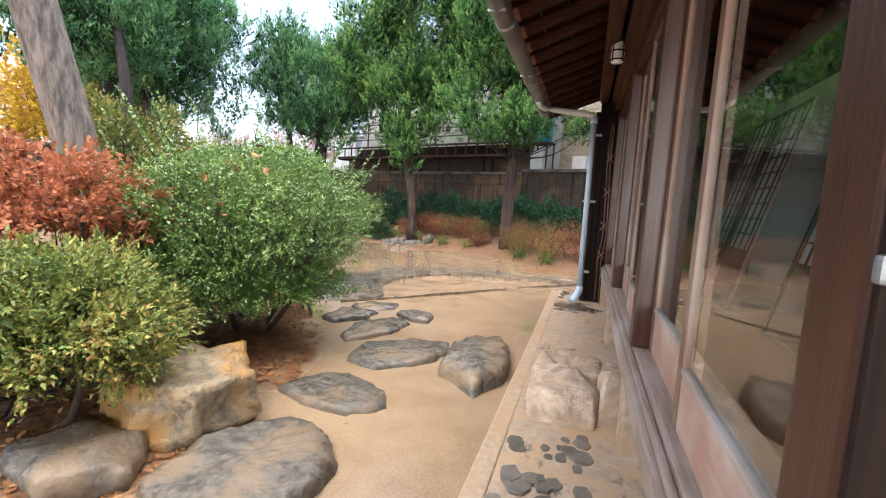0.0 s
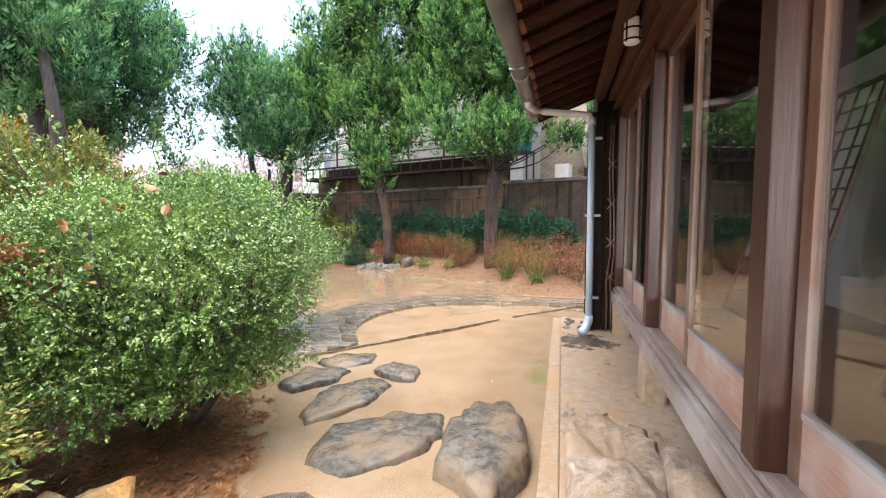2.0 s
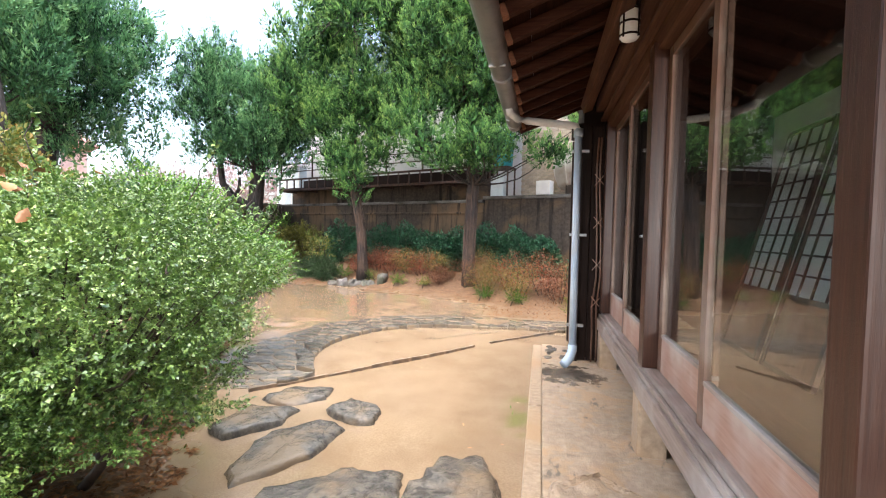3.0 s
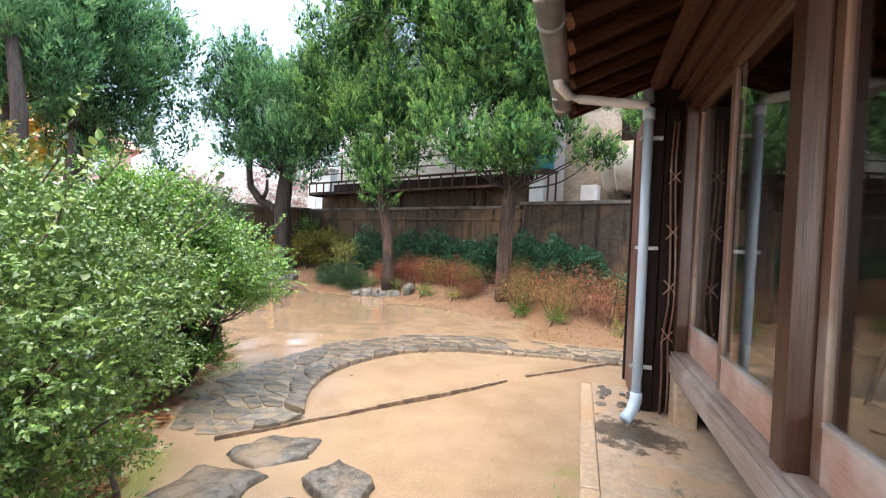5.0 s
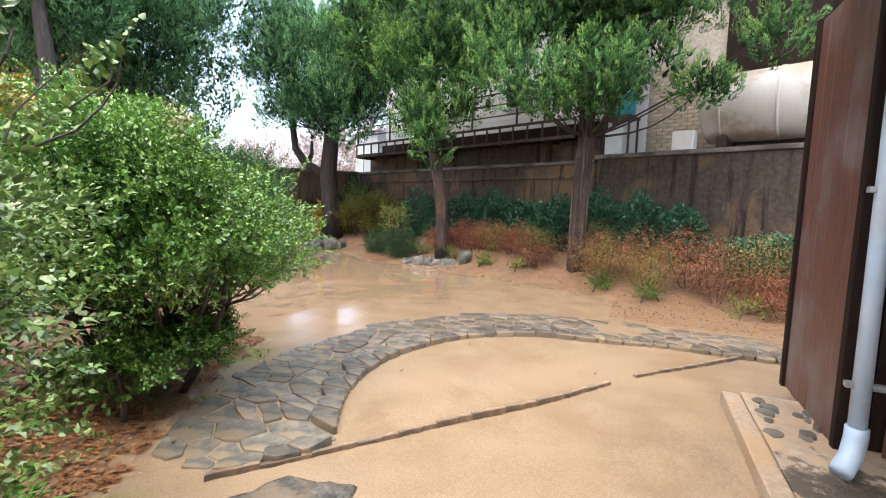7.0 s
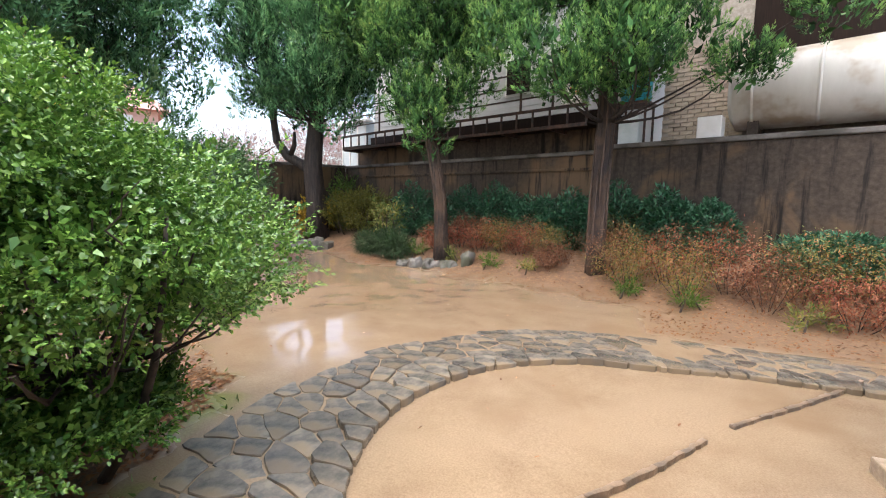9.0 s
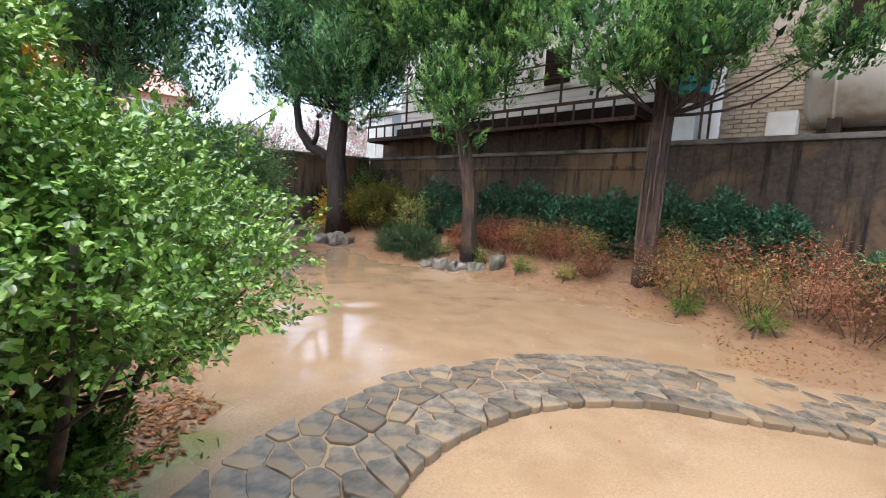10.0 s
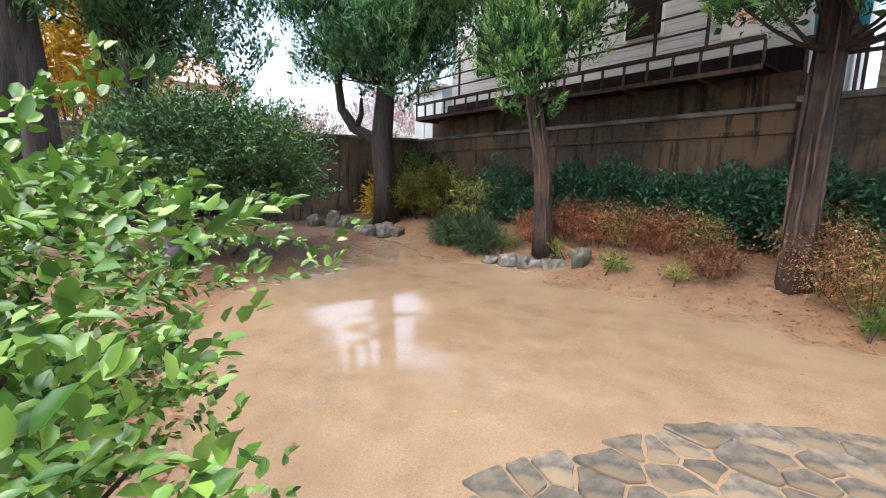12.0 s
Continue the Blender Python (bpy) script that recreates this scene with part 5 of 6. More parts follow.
def pink_house():
    h = empty("pink_house", "distant pink rendered house with a faded red roof", "house", at=pose(-27, 15, 0, 0, 0, 62))
    block("wall", (-6, 6, 0, 6, 0, 5.6), M_PINK, h, 0.02)
    block("band", (-6.1, 6.1, -0.1, -0.002, 3.2, 3.7), M_WHITE, h, 0.02)
    for x in (-4.2, -1.4, 1.6, 4.2):
        for z in (1.2, 4.1):
            w = block("window", (x - 0.7, x + 0.7, -0.08, -0.003, z, z + 1.2), M_WHITE, h, 0.02)
            block("pane", (x - 0.6, x - 0.04, -0.1, -0.082, z + 0.08, z + 1.12), M_FROST, w, 0)
            block("pane", (x + 0.04, x + 0.6, -0.1, -0.082, z + 0.08, z + 1.12), M_FROST, w, 0)
    bm = bmesh.new()
    v = [bm.verts.new(c) for c in ((-6.5, -0.6, 5.6), (6.5, -0.6, 5.6), (6.5, 6.6, 5.6), (-6.5, 6.6, 5.6), (-5, 3, 7.6), (5, 3, 7.6))]
    for f in ((0, 1, 5, 4), (1, 2, 5), (2, 3, 4, 5), (3, 0, 4), (3, 2, 1, 0)):
        bm.faces.new([v[i] for i in f])
    part("roof", bm, M_ROOFRED, h)
    g = empty("greenhouse", "low pale translucent sheeting shelter beyond the wall", "shelter", at=pose(-17.5, 15.5, 0, 0, 0, 45))
    block("wall", (-2.5, 2.5, 0, 3, 0, 2.7), M_FROST, g, 0.02)
    for i in range(6):
        block("frame_bar", (-2.5 + i * 0.99, -2.45 + i * 0.99, -0.04, -0.002, 0, 2.75), M_METAL, g, 0.004)
    block("eave_bar", (-2.6, 2.6, -0.06, -0.002, 2.72, 2.8), M_METAL, g, 0.004)


pink_house()


# ---------- more plants ----------
def in_wall_frame(x, y, z=0.0):
    p = WALL_AT @ Vector((x, y, z))
    return (p.x, p.y, p.z)


def hedge(name, label, x0, x1, depth, z0, z1, n, leaf, mat, seed, y, step=0.8, stems=4, blades=0.5):
    """Bushes grown together in a row along the garden wall."""
    rng = np.random.default_rng(seed)
    h = empty(name, label, "hedge")
    pts, dirs = [], []
    count = max(2, int((x1 - x0) / step))
    for i in range(count):
        lx = x0 + (x1 - x0) * (i + 0.5) / count
        top = z1 * rng.uniform(0.7, 1.12)
        c = in_wall_frame(lx, y + rng.uniform(-0.12, 0.12), (z0 + top) / 2)
        p, d = lump_points(rng, c, ((x1 - x0) / count * 0.75, depth, (top - z0) / 2), n // count, 0.5, 0.2)
        pts.append(p), dirs.append(d)
        for k in range(stems):
            a = rng.uniform(0, 6.28)
            root = (c[0] + 0.1 * math.cos(a), c[1] + 0.1 * math.sin(a), 0.1)
            part("stem", tube(bmesh.new(), [root, (c[0] + 0.25 * math.cos(a), c[1] + 0.2 * math.sin(a), c[2])], [0.015, 0.008], 6), M_TWIG, h)
    pts, dirs = np.concatenate(pts), np.concatenate(dirs)
    way = dirs * 0.7 + rng.normal(size=pts.shape) * blades + np.array([0, 0, 0.1])
    leaf_sheet("foliage", pts, way, leaf[0], leaf[1], mat, h, rng, 0.2, face=dirs * 0.4 + np.array([0, 0, 1.0]), thin=True)
    return h


hedge("aucuba_hedge", "dense dark bluish-green evergreen hedge against the garden wall", -5.7, 0.35, 0.55, 0.25, 1.5, 24000, (0.1, 0.044), L_HEDGE, 51, -0.65)
hedge("aucuba_hedge", "rounded dark evergreen bush against the garden wall", 0.5, 1.75, 0.5, 0.25, 1.6, 7500, (0.1, 0.044), L_HEDGE, 52, -0.7)
hedge("aucuba_hedge", "broad dark evergreen bush at the wall", 2.5, 4.4, 0.7, 0.2, 1.35, 9000, (0.1, 0.044), L_HEDGE, 53, -1.2)
hedge("aucuba_hedge", "dark evergreen shrubs in the corner of the wall", -10.6, -8.4, 0.5, 0.2, 1.25, 6000, (0.12, 0.05), L_HEDGE, 54, -0.9)


def nandina(lx, ly, height, spread, count, mat, seed, label):
    """A loose autumn shrub: thin upright canes, each carrying drooping sprays of narrow leaves."""
    rng = np.random.default_rng(seed)
    x, y, _ = in_wall_frame(lx, ly)
    z = ground_height(x, y)[0]
    b = empty("nandina_bush", label, "bush", "autumn shrubs along the bed")
    pts, way = [], []
    for k in range(11):
        a = 2.4 * k + rng.uniform(-0.4, 0.4)
        r = spread * math.sqrt((k + 0.6) / 11)
        top = height * (1.05 - 0.45 * (r / spread) ** 2) * rng.uniform(0.75, 1.1)
        tip = Vector((x + r * math.cos(a), y + r * math.sin(a), z + top))
        line = bent((x + 0.3 * r * math.cos(a), y + 0.3 * r * math.sin(a), z - 0.03), tip, (0.03 * math.cos(a), 0.03 * math.sin(a), 0), 5, k)
        part("stem", tube(bmesh.new(), line, [0.005, 0.0045, 0.004, 0.003, 0.002], 5), M_TWIG, b)
        per = count // 11
        f = 1 - rng.uniform(0, 1, per) ** 1.4 * 0.8
        base = np.array([line[0].lerp(tip, q) for q in f])
        out = rng.normal(size=(per, 3)) * np.array([1, 1, 0.45])
        out /= np.linalg.norm(out, axis=1, keepdims=True)
        pts.append(base + out * (spread * 0.5 * rng.uniform(0.1, 1.0, (per, 1))))
        way.append(out + rng.normal(size=(per, 3)) * 0.4 - np.array([0, 0, 0.25]))
    leaf_sheet("foliage", np.concatenate(pts), np.concatenate(way), 0.042, 0.017, mat, b, rng, 0.2, face=np.tile(np.array([0, 0, 1.0]), (len(pts) * per, 1)), thin=True)
    return b


RUSTY = "low rusty red shrub with narrow leaves along the bed"
MIXED = "autumn shrub turning from green to yellow and red"
DRYISH = "thin dry brown shrub at the edge of the bed"
for k, (lx, ly, hh, sp, tint) in enumerate((
    (-3.5, -1.75, 0.5, 0.42, 0), (-3.0, -1.5, 0.62, 0.45, 0), (-2.45, -1.6, 0.66, 0.45, 0), (-1.95, -1.5, 0.58, 0.42, 1), (-1.45, -1.6, 0.6, 0.42, 0), (-0.95, -1.55, 0.5, 0.4, 1), (-0.6, -2.0, 0.34, 0.35, 2),
    (0.35, -1.9, 0.7, 0.48, 2), (0.75, -2.2, 0.6, 0.45, 1), (1.2, -1.9, 0.78, 0.5, 0), (1.55, -2.3, 0.62, 0.48, 1), (2.0, -1.95, 0.8, 0.52, 0), (2.45, -2.25, 0.66, 0.5, 2), (2.75, -1.9, 0.74, 0.5, 1),
    (3.25, -2.45, 0.5, 0.45, 0), (3.8, -2.3, 0.6, 0.5, 2), (4.4, -2.4, 0.55, 0.48, 0), (0.2, -1.3, 0.62, 0.45, 1), (3.2, -1.8, 0.6, 0.45, 1),
)):
    nandina(lx, ly, hh + 0.08, sp, 2300, (L_RED, L_MIXED, L_RUST)[tint], 200 + k, (RUSTY, MIXED, DRYISH)[tint])
for k, (lx, ly, r, tall, mat, lab) in enumerate((
    (-3.7, -2.15, 0.2, 0.3, L_GRASS, "small bright green weed at the bed's edge"), (-2.7, -2.2, 0.17, 0.22, L_AZALEA, "small yellowing weed at the bed's edge"), (-1.7, -2.25, 0.16, 0.2, L_GRASS, "small bright green weed at the bed's edge"),
    (-0.9, -2.2, 0.14, 0.16, L_AZALEA, "small yellowing weed at the bed's edge"), (0.9, -2.55, 0.14, 0.2, L_GRASS, "small bright green weed at the bed's edge"), (1.7, -2.7, 0.15, 0.22, L_GRASS, "small bright green weed at the bed's edge"), (2.9, -2.7, 0.22, 0.24, L_AZALEA, "small yellowing weed at the bed's edge"),
)):
    x, y, _ = in_wall_frame(lx, ly)
    z = ground_height(x, y)[0]
    bush("weed_clump", lab, (x, y, z + tall * 0.4), (r * 0.8, r * 0.8, tall * 0.45), 420, (0.05, 0.016), mat, 300 + k, category="weed", low=-0.5, twigs=3, ground=z)
hedge("lilyturf_clump", "dark arching grass clump over border rocks", -5.5, -3.9, 0.36, 0.1, 0.58, 4500, (0.24, 0.014), L_GRASSDARK, 58, -2.3, 0.4, 2, 0.9)
c = in_wall_frame(-7.1, -1.2)
bush("olive_bush", "rounded olive-green bush by the garden wall", (c[0], c[1], 0.95), (1.3, 0.95, 0.75), 17000, (0.055, 0.026), L_OLIVE, 61, low=-0.9, lumps=26)
c = in_wall_frame(-8.1, -1.9)
bush("yellow_bush", "small bush with bright yellow autumn leaves", (c[0], c[1], 0.75), (0.45, 0.4, 0.5), 2600, (0.085, 0.05), L_YELLOW, 62, low=-0.9)
c = in_wall_frame(-5.0, -1.9)
bush("yellow_bush", "thin yellow-green sapling beside the border rocks", (c[0], c[1], 0.85), (0.3, 0.3, 0.42), 900, (0.09, 0.03), L_AZALEA, 63, low=-0.9)
c = in_wall_frame(-8.6, -0.55)
bush("yellow_bush", "thin green sapling near the forked cypress", (c[0], c[1], 1.5), (0.35, 0.3, 0.4), 800, (0.1, 0.035), L_GRASS, 64, low=-0.9)
bush("yellow_shrub", "tall yellow-green shrub behind the evergreen bush", (-6.6, 4.9, 1.75), (1.1, 1.0, 0.9), 16000, (0.06, 0.032), L_AZALEA, 65, low=-0.9, rough=0.2, lumps=24)
bush("yellow_shrub", "loose olive and yellow shrub behind the evergreen bush", (-5.3, 4.2, 1.0), (0.9, 0.8, 0.8), 12000, (0.05, 0.028), L_OLIVE, 66, low=-0.9, rough=0.2, lumps=24)
bush("low_shrub", "low bright green shrub under the glossy bush", (-3.95, 5.0, 0.24), (0.28, 0.26, 0.18), 1600, (0.045, 0.022), L_GRASS, 67, low=-0.3, twigs=4)
bush("low_shrub", "low green fern at the foot of the evergreen bush", (-3.0, 4.05, 0.2), (0.17, 0.15, 0.12), 500, (0.05, 0.018), L_GLOSSY, 68, low=-0.3, twigs=4)
bush("maple_tree", "far maple in orange and yellow leaf", (-17.5, 11.0, 4.0), (2.6, 2.4, 2.2), 9000, (0.16, 0.11), L_YELLOW, 69, category="tree", low=-0.9, rough=0.25, depth=0.7, lumps=26)
bush("far_tree", "distant bare reddish tree beyond the wall", (-20.0, 29.0, 4.0), (4.2, 3.5, 2.6), 9000, (0.3, 0.06), L_FARTREE, 70, category="tree", low=-0.9, rough=0.2, depth=0.8)
bush("far_tree", "distant bare grey-pink tree beyond the wall", (-26.0, 27.0, 3.2), (3.6, 3.0, 2.2), 7000, (0.3, 0.06), L_FARTREE, 71, category="tree", low=-0.9, rough=0.2, depth=0.8)

# the grey leaning tree of the left bed, and the second trunk and bare limb of others
conifer("leaning_tree", "old leaning tree with grey ridged bark and a dark crown", [(-4.75, 3.35, 0.0), (-4.85, 3.3, 0.7), (-5.0, 3.15, 1.8), (-5.2, 2.95, 3.0), (-5.4, 2.8, 4.2), (-5.5, 2.7, 5.6)], [0.26, 0.21, 0.19, 0.18, 0.15, 0.06],
        crown_lumps((-5.7, 2.4, 5.4), (1.7, 1.7, 1.3), 14, 9) + [((-5.9, 2.2, 3.9), (0.7, 0.6, 0.4))], L_PINE, M_BARK_GREY, 9, tuft_density=50)
for tree_name, pts, rad in (("forked_limb", [(-9.55, 14.2, 2.0), (-9.9, 14.1, 2.25), (-10.3, 14.05, 2.45), (-10.65, 14.0, 2.9), (-10.75, 14.0, 3.5), (-10.7, 14.1, 4.6)], [0.16, 0.14, 0.13, 0.1, 0.09, 0.05]),
                            ("forked_limb", [(-10.25, 14.05, 2.45), (-10.0, 13.95, 2.75), (-9.95, 13.9, 3.1)], [0.08, 0.06, 0.035])):
    owner = [o for o in scene.objects if o.name == "cypress_tree.002"][0]
    part(tree_name, tube(bmesh.new(), pts, rad, 10, 0.15), M_BARK_DARK, owner, "dark bare crooked limb", True)
owner = [o for o in scene.objects if o.name == "pine_tree.001"][0]
part("second_trunk", tube(bmesh.new(), [(-11.2, 8.0, 0.0), (-11.15, 8.0, 1.6), (-10.9, 8.05, 2.6), (-10.85, 8.0, 3.6), (-11.2, 8.0, 5.4)], [0.2, 0.18, 0.15, 0.13, 0.08], 12, 0.15), M_BARK_DARK, owner, smooth=True)
owner = [o for o in scene.objects if o.name == "dome_shrub"][0]
part("trunk", tube(bmesh.new(), [(-9.2, 9.2, 0.0), (-9.25, 9.25, 0.5), (-9.4, 9.6, 1.2)], [0.22, 0.17, 0.12], 12, 0.15), M_BARK_DARK, owner, smooth=True)

# ---------- border rocks ----------
for i, (x, y, r, h) in enumerate(((-5.75, 12.15, 0.16, 0.3), (-5.42, 12.05, 0.13, 0.24), (-5.15, 12.1, 0.19, 0.28), (-4.78, 12.15, 0.24, 0.24), (-4.38, 12.2, 0.17, 0.34), (-10.9, 13.3, 0.24, 0.5), (-10.4, 13.4, 0.2, 0.42), (-9.9, 13.35, 0.22, 0.4), (-9.4, 13.3, 0.26, 0.5), (-8.95, 13.45, 0.24, 0.38), (-8.6, 13.5, 0.2, 0.34), (-8.9, 8.9, 0.2, 0.4), (-9.5, 8.6, 0.25, 0.32))):
    ol = [(x + r * math.cos(a) * (0.8 + 0.3 * math.sin(i + a * 2)), y + r * math.sin(a) * 0.8) for a in (0, 1.05, 2.1, 3.14, 4.2, 5.2)]
    rock("border_rock", ol, -0.02, h * (0.2 + 0.5 * ((i * 0.618 + 0.2) % 1.0)) + ground_height(x, y)[0], M_BEDROCK, "weathered pale border rock at the edge of the bed", "rock", "border rocks of the beds", 60 + i, 0.25, 0.1)

# ---------- fallen leaves, weeds ----------
def scatter():
    rng = np.random.default_rng(77)
    for name, lab, n, test, size, mat in (
        ("fallen_leaves", "wet brown leaves fallen over the garden beds", 90000, lambda x, y, h: h[1] > 0.35, (0.042, 0.024), L_DEAD),
        ("stray_leaves", "single wet leaves strewn over the muddy yard", 260, lambda x, y, h: 0.0 <= h[1] < 0.35, (0.035, 0.02), L_DEAD),
        ("weeds", "patches of bright weeds at the edge of the beds", 9000, lambda x, y, h: h[2] > 0.15, (0.05, 0.014), L_GRASS),
    ):
        xs, ys = rng.uniform(-9.5, 1.5, n), rng.uniform(0.8, 13.5, n)
        if name == "fallen_leaves":
            xs = np.concatenate([xs, rng.uniform(-4.6, -1.5, 34000)])
            ys = np.concatenate([ys, rng.uniform(0.8, 7.4, 34000)])
        pos, way = [], []
        for x, y in zip(xs, ys):
            if x > -0.45 and y < 8.3:
                continue
            near = math.hypot(x + 2.5, y - 4)
            if name == "fallen_leaves" and near > 5 and rng.uniform() < 0.45:
                continue
            h = ground_height(float(x), float(y))
            if test(x, y, h):
                pos.append((x, y, h[0] + 0.006))
                way.append(rng.normal(size=3) * np.array([1, 1, 0.16]) + np.array([0, 0, 1.2 if name == "weeds" else 0.08]))
        pos, way = np.array(pos), np.array(way)
        face = None if name == "weeds" else np.tile(np.array([0, 0, 2.0]), (len(pos), 1))
        ob = leaf_sheet(name, pos, way, size[0], size[1], mat, None, rng, 0.15, face=face, thin=name != "stray_leaves")
        tagged(ob, lab, "leaves" if name != "weeds" else "weeds", "", "stuff")
    d = rng.normal(size=(500, 3))
    d /= np.linalg.norm(d, axis=1, keepdims=True)
    d = d[(d[:, 2] > 0.05)][:110]
    d = d[(d[:, 1] < 0.3) & (d[:, 0] < 0.6)]
    pos = np.array((-2.83, 3.2, 1.1)) + d * np.array((1.15, 1.15, 0.7)) * 0.92
    ob = leaf_sheet("caught_leaves", pos, rng.normal(size=pos.shape), 0.06, 0.038, L_DEAD, None, rng, 0.25)
    tagged(ob, "orange and brown leaves caught on the evergreen bush", "leaves", "", "stuff")


scatter()


# ---------- flagstones, edging ----------
def resample(pts, n):
    seg = [math.dist(a, b) for a, b in zip(pts, pts[1:])]
    total = sum(seg)
    out = []
    for i in range(n):
        t = total * i / (n - 1)
        k = 0
        while k < len(seg) - 1 and t > seg[k]:
            t -= seg[k]
            k += 1
        f = min(1.0, t / seg[k])
        out.append((pts[k][0] + (pts[k + 1][0] - pts[k][0]) * f, pts[k][1] + (pts[k + 1][1] - pts[k][1]) * f))
    return out


def soften(pts, rounds=2):
    for _ in range(rounds):
        out = [pts[0]]
        for a, b in zip(pts, pts[1:]):
            out += [(a[0] * 0.75 + b[0] * 0.25, a[1] * 0.75 + b[1] * 0.25), (a[0] * 0.25 + b[0] * 0.75, a[1] * 0.25 + b[1] * 0.75)]
        pts = out + [pts[-1]]
    return pts


def clip(poly, nx, ny, c):
    """Keeps the part of a polygon where nx * x + ny * y <= c."""
    out = []
    for (ax, ay), (bx, by) in zip(poly, poly[1:] + poly[:1]):
        da, db = nx * ax + ny * ay - c, nx * bx + ny * by - c
        if da <= 0:
            out.append((ax, ay))
        if (da < 0 < db) or (db < 0 < da):
            t = da / (da - db)
            out.append((ax + (bx - ax) * t, ay + (by - ay) * t))
    return out


def slab(name, poly, z0, z1, material, parent, rnd, tilt=0.012, chip=True):
    """One flat paving stone with chipped upper edges."""
    cut = []
    for a, b in zip(poly, poly[1:] + poly[:1]):
        k = rnd.uniform(0.05, 0.15)
        j = rnd.uniform(-0.05, 0.05)
        mx, my = (a[0] + b[0]) / 2 + (b[1] - a[1]) * j, (a[1] + b[1]) / 2 - (b[0] - a[0]) * j
        cut += [(a[0] + (b[0] - a[0]) * k, a[1] + (b[1] - a[1]) * k), (mx, my), (b[0] + (a[0] - b[0]) * k, b[1] + (a[1] - b[1]) * k)]
    poly = cut if chip else poly
    cx = sum(p[0] for p in poly) / len(poly)
    cy = sum(p[1] for p in poly) / len(poly)
    tx, ty = rnd.uniform(-tilt, tilt), rnd.uniform(-tilt, tilt)
    bm = bmesh.new()
    rings = []
    for s, z in ((1.0, z0), (1.0, z1 - 0.007), (0.96, z1)):
        rings.append([bm.verts.new(((x - cx) * s, (y - cy) * s, z + (tx * (x - cx) + ty * (y - cy)) * 2.5 if z > z0 else z)) for x, y in poly])
    n = len(poly)
    for a, b in zip(rings, rings[1:]):
        for j in range(n):
            bm.faces.new((a[j], a[(j + 1) % n], b[(j + 1) % n], b[j]))
    bm.faces.new(rings[-1])
    ob = part(name, bm, material, parent)
    ob.location = (cx, cy, 0)
    return ob


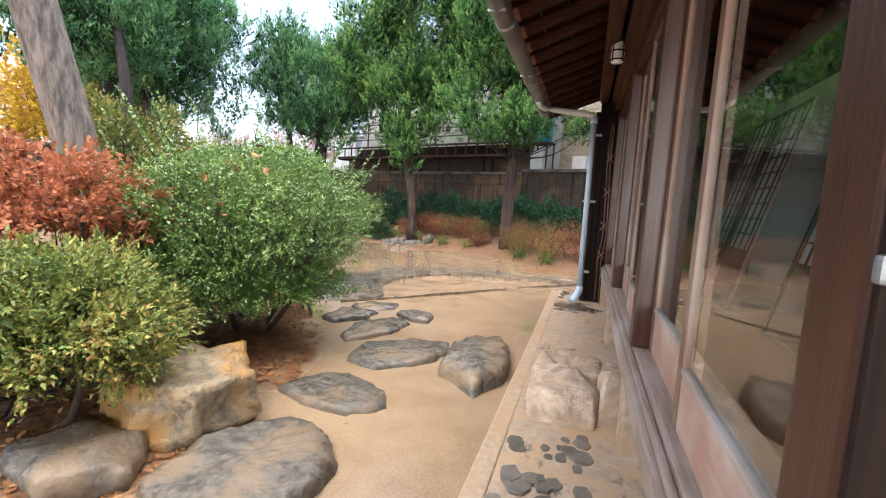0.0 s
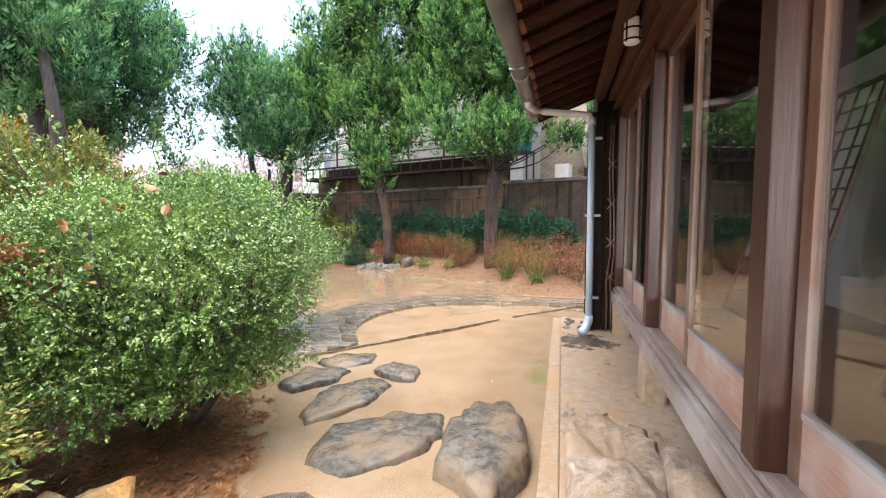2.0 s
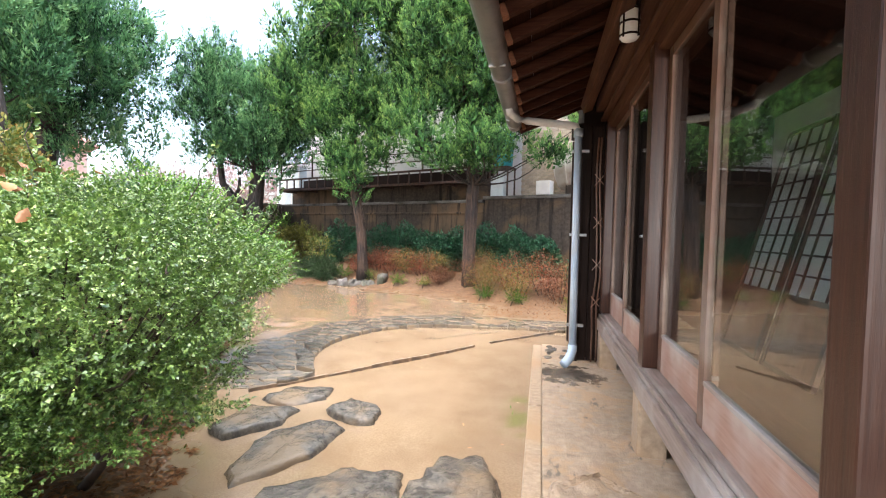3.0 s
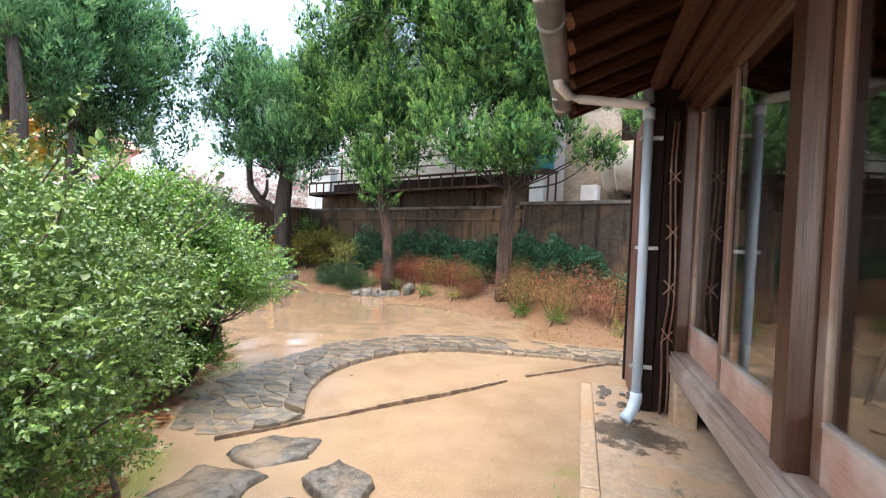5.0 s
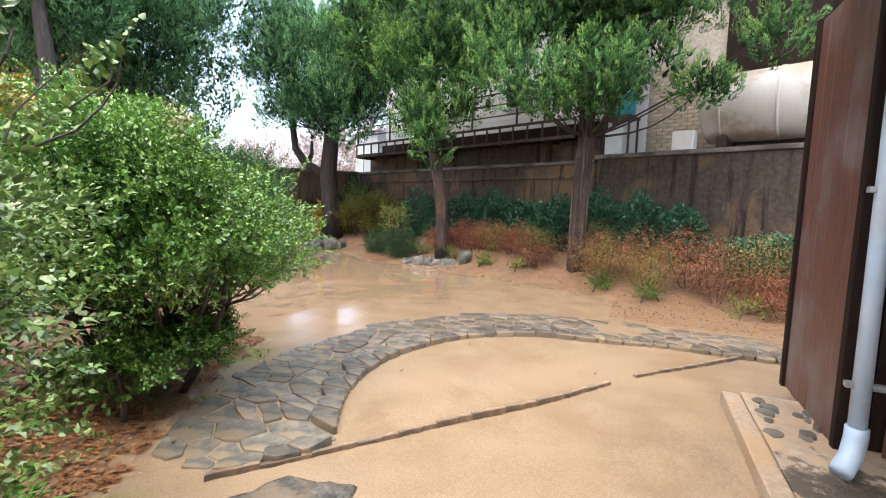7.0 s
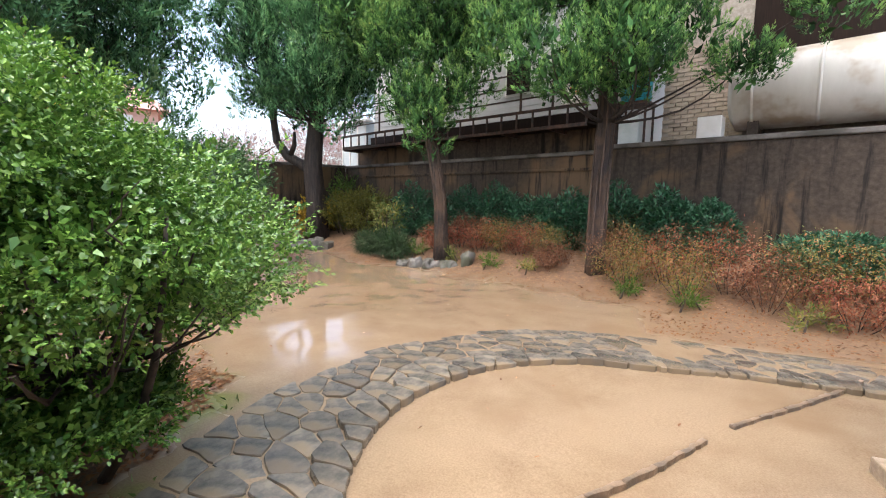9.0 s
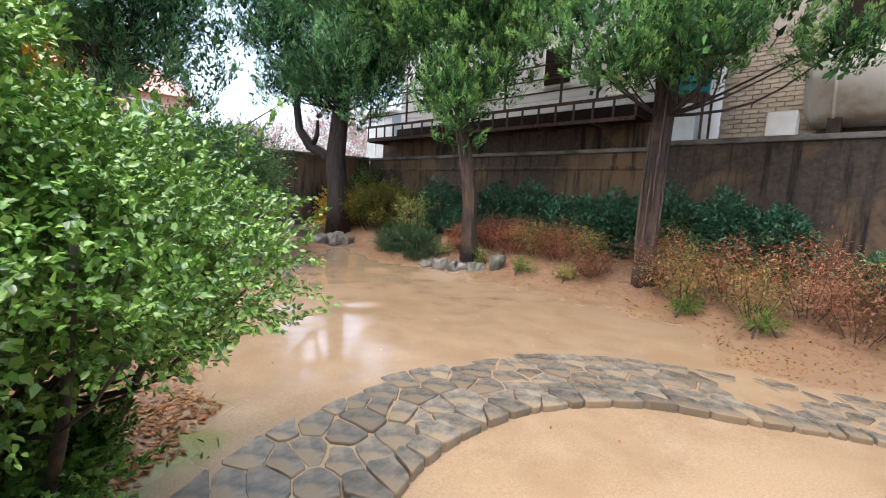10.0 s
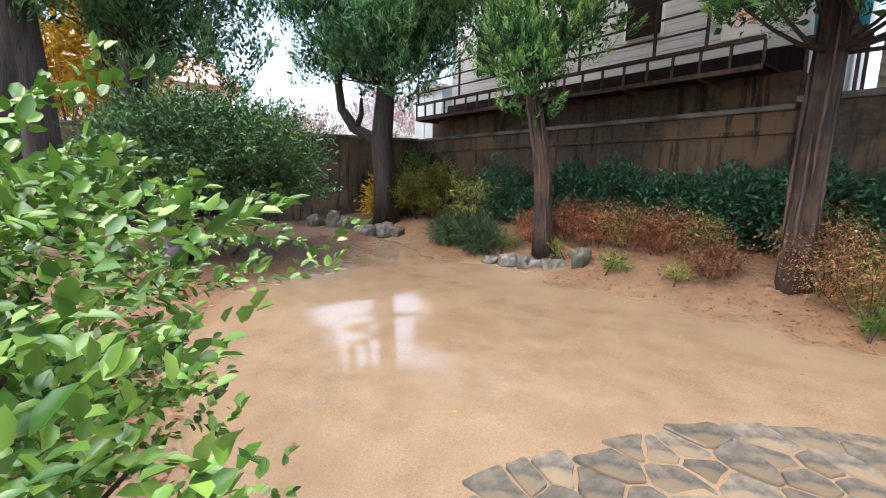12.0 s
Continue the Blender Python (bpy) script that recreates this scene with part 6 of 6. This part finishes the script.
def flag_path():
    rnd = random.Random(8)
    path = empty("pavement", "curving path of wet grey flagstones set in mud", "path", kind="structure")
    N = 120
    outer, inner = resample(soften(OUTER), N), resample(soften(INNER), N)
    length, width = 8.6, 0.92

    def place(u, v):
        f = max(0.0, min(0.9999, u / length)) * (N - 1)
        i = int(f)
        f -= i
        ix = inner[i][0] + (inner[i + 1][0] - inner[i][0]) * f
        iy = inner[i][1] + (inner[i + 1][1] - inner[i][1]) * f
        ox = outer[i][0] + (outer[i + 1][0] - outer[i][0]) * f
        oy = outer[i][1] + (outer[i + 1][1] - outer[i][1]) * f
        k = v / width
        return ix + (ox - ix) * k, iy + (oy - iy) * k

    seeds = []
    tries = 0
    while len(seeds) < 270 and tries < 40000:
        tries += 1
        s = (rnd.uniform(0, length), rnd.uniform(0.02, width - 0.02))
        if all(math.hypot(s[0] - q[0], s[1] - q[1]) > 0.195 + 0.075 * math.sin(q[0] * 9 + q[1] * 5) for q in seeds):
            seeds.append(s)
    for s in seeds:
        gap = rnd.uniform(0.002, 0.013)
        poly = [(s[0] - 0.5, s[1] - 0.5), (s[0] + 0.5, s[1] - 0.5), (s[0] + 0.5, s[1] + 0.5), (s[0] - 0.5, s[1] + 0.5)]
        for q in seeds:
            dx, dy = q[0] - s[0], q[1] - s[1]
            d = math.hypot(dx, dy)
            if 0 < d < 1.0:
                poly = clip(poly, dx / d, dy / d, (dx * s[0] + dy * s[1]) / d + d / 2 - gap)
        edge = rnd.uniform(-0.06, 0.1)
        for nx, ny, c in ((1, 0, length), (-1, 0, 0), (0, 1, width + edge), (0, -1, 0.0)):
            poly = clip(poly, nx, ny, c)
        if len(poly) < 3:
            continue
        world = [place(u, v) for u, v in poly]
        area = 0.5 * abs(sum(a[0] * b[1] - b[0] * a[1] for a, b in zip(world, world[1:] + world[:1])))
        if area < 0.008:
            continue
        sunk = 0.018 if s[0] > 6.2 else 0.0
        top = 0.009 + (0.036 if s[1] < 0.2 else 0.0) + rnd.uniform(-0.007, 0.008) - sunk * 0.5
        slab("flagstone", world, -0.04, top, M_FLAG, path, rnd)
    line = empty("edging", "thin straight row of edging stones in the mud", "edging", kind="structure")
    for pts, n in (([(-2.86, 4.8), (-2.45, 5.28), (-2.07, 5.8), (-1.52, 6.41), (-1.16, 6.95)], 11), ([(-0.98, 7.2), (-0.42, 7.78), (0.12, 8.42)], 6)):
        row = resample(soften(pts), n * 6 + 1)
        left, right = [], []
        for k, (x, y) in enumerate(row):
            (ax, ay), (bx, by) = row[max(k - 1, 0)], row[min(k + 1, len(row) - 1)]
            d = math.hypot(bx - ax, by - ay)
            nx, ny = -(by - ay) / d, (bx - ax) / d
            wl, wr = rnd.uniform(0.008, 0.024), rnd.uniform(0.008, 0.02)
            left.append((x + nx * wl, y + ny * wl))
            right.append((x - nx * wr, y - ny * wr))
        for k in range(n):
            a, e = k * 6, k * 6 + 7
            slab("edging_stone", right[a:e] + left[a:e][::-1], -0.05, 0.028 + rnd.uniform(-0.008, 0.008), M_EDGE, line, rnd, 0.006, False)
    t = [o for o in scene.objects if o.name == "pavement_terrace"][0]
    for x0, x1, y0, y1, n in ((-0.28, 0.1, 0.9, 2.45, 64), (-0.26, 0.05, 6.35, 6.92, 12)):
        spots = []
        while len(spots) < n:
            x, y, r = rnd.uniform(x0, x1), rnd.uniform(y0, y1), rnd.uniform(0.022, 0.06)
            spots.append(0)
            poly = [(x + r * math.cos(a) * rnd.uniform(0.7, 1.2), y + r * math.sin(a) * rnd.uniform(0.8, 1.5)) for a in (0, 1.1, 2.2, 3.2, 4.3, 5.3)]
            slab("cobble", poly, 0.03, 0.096 + rnd.uniform(0, 0.005), M_FLAG, t, rnd)


flag_path()
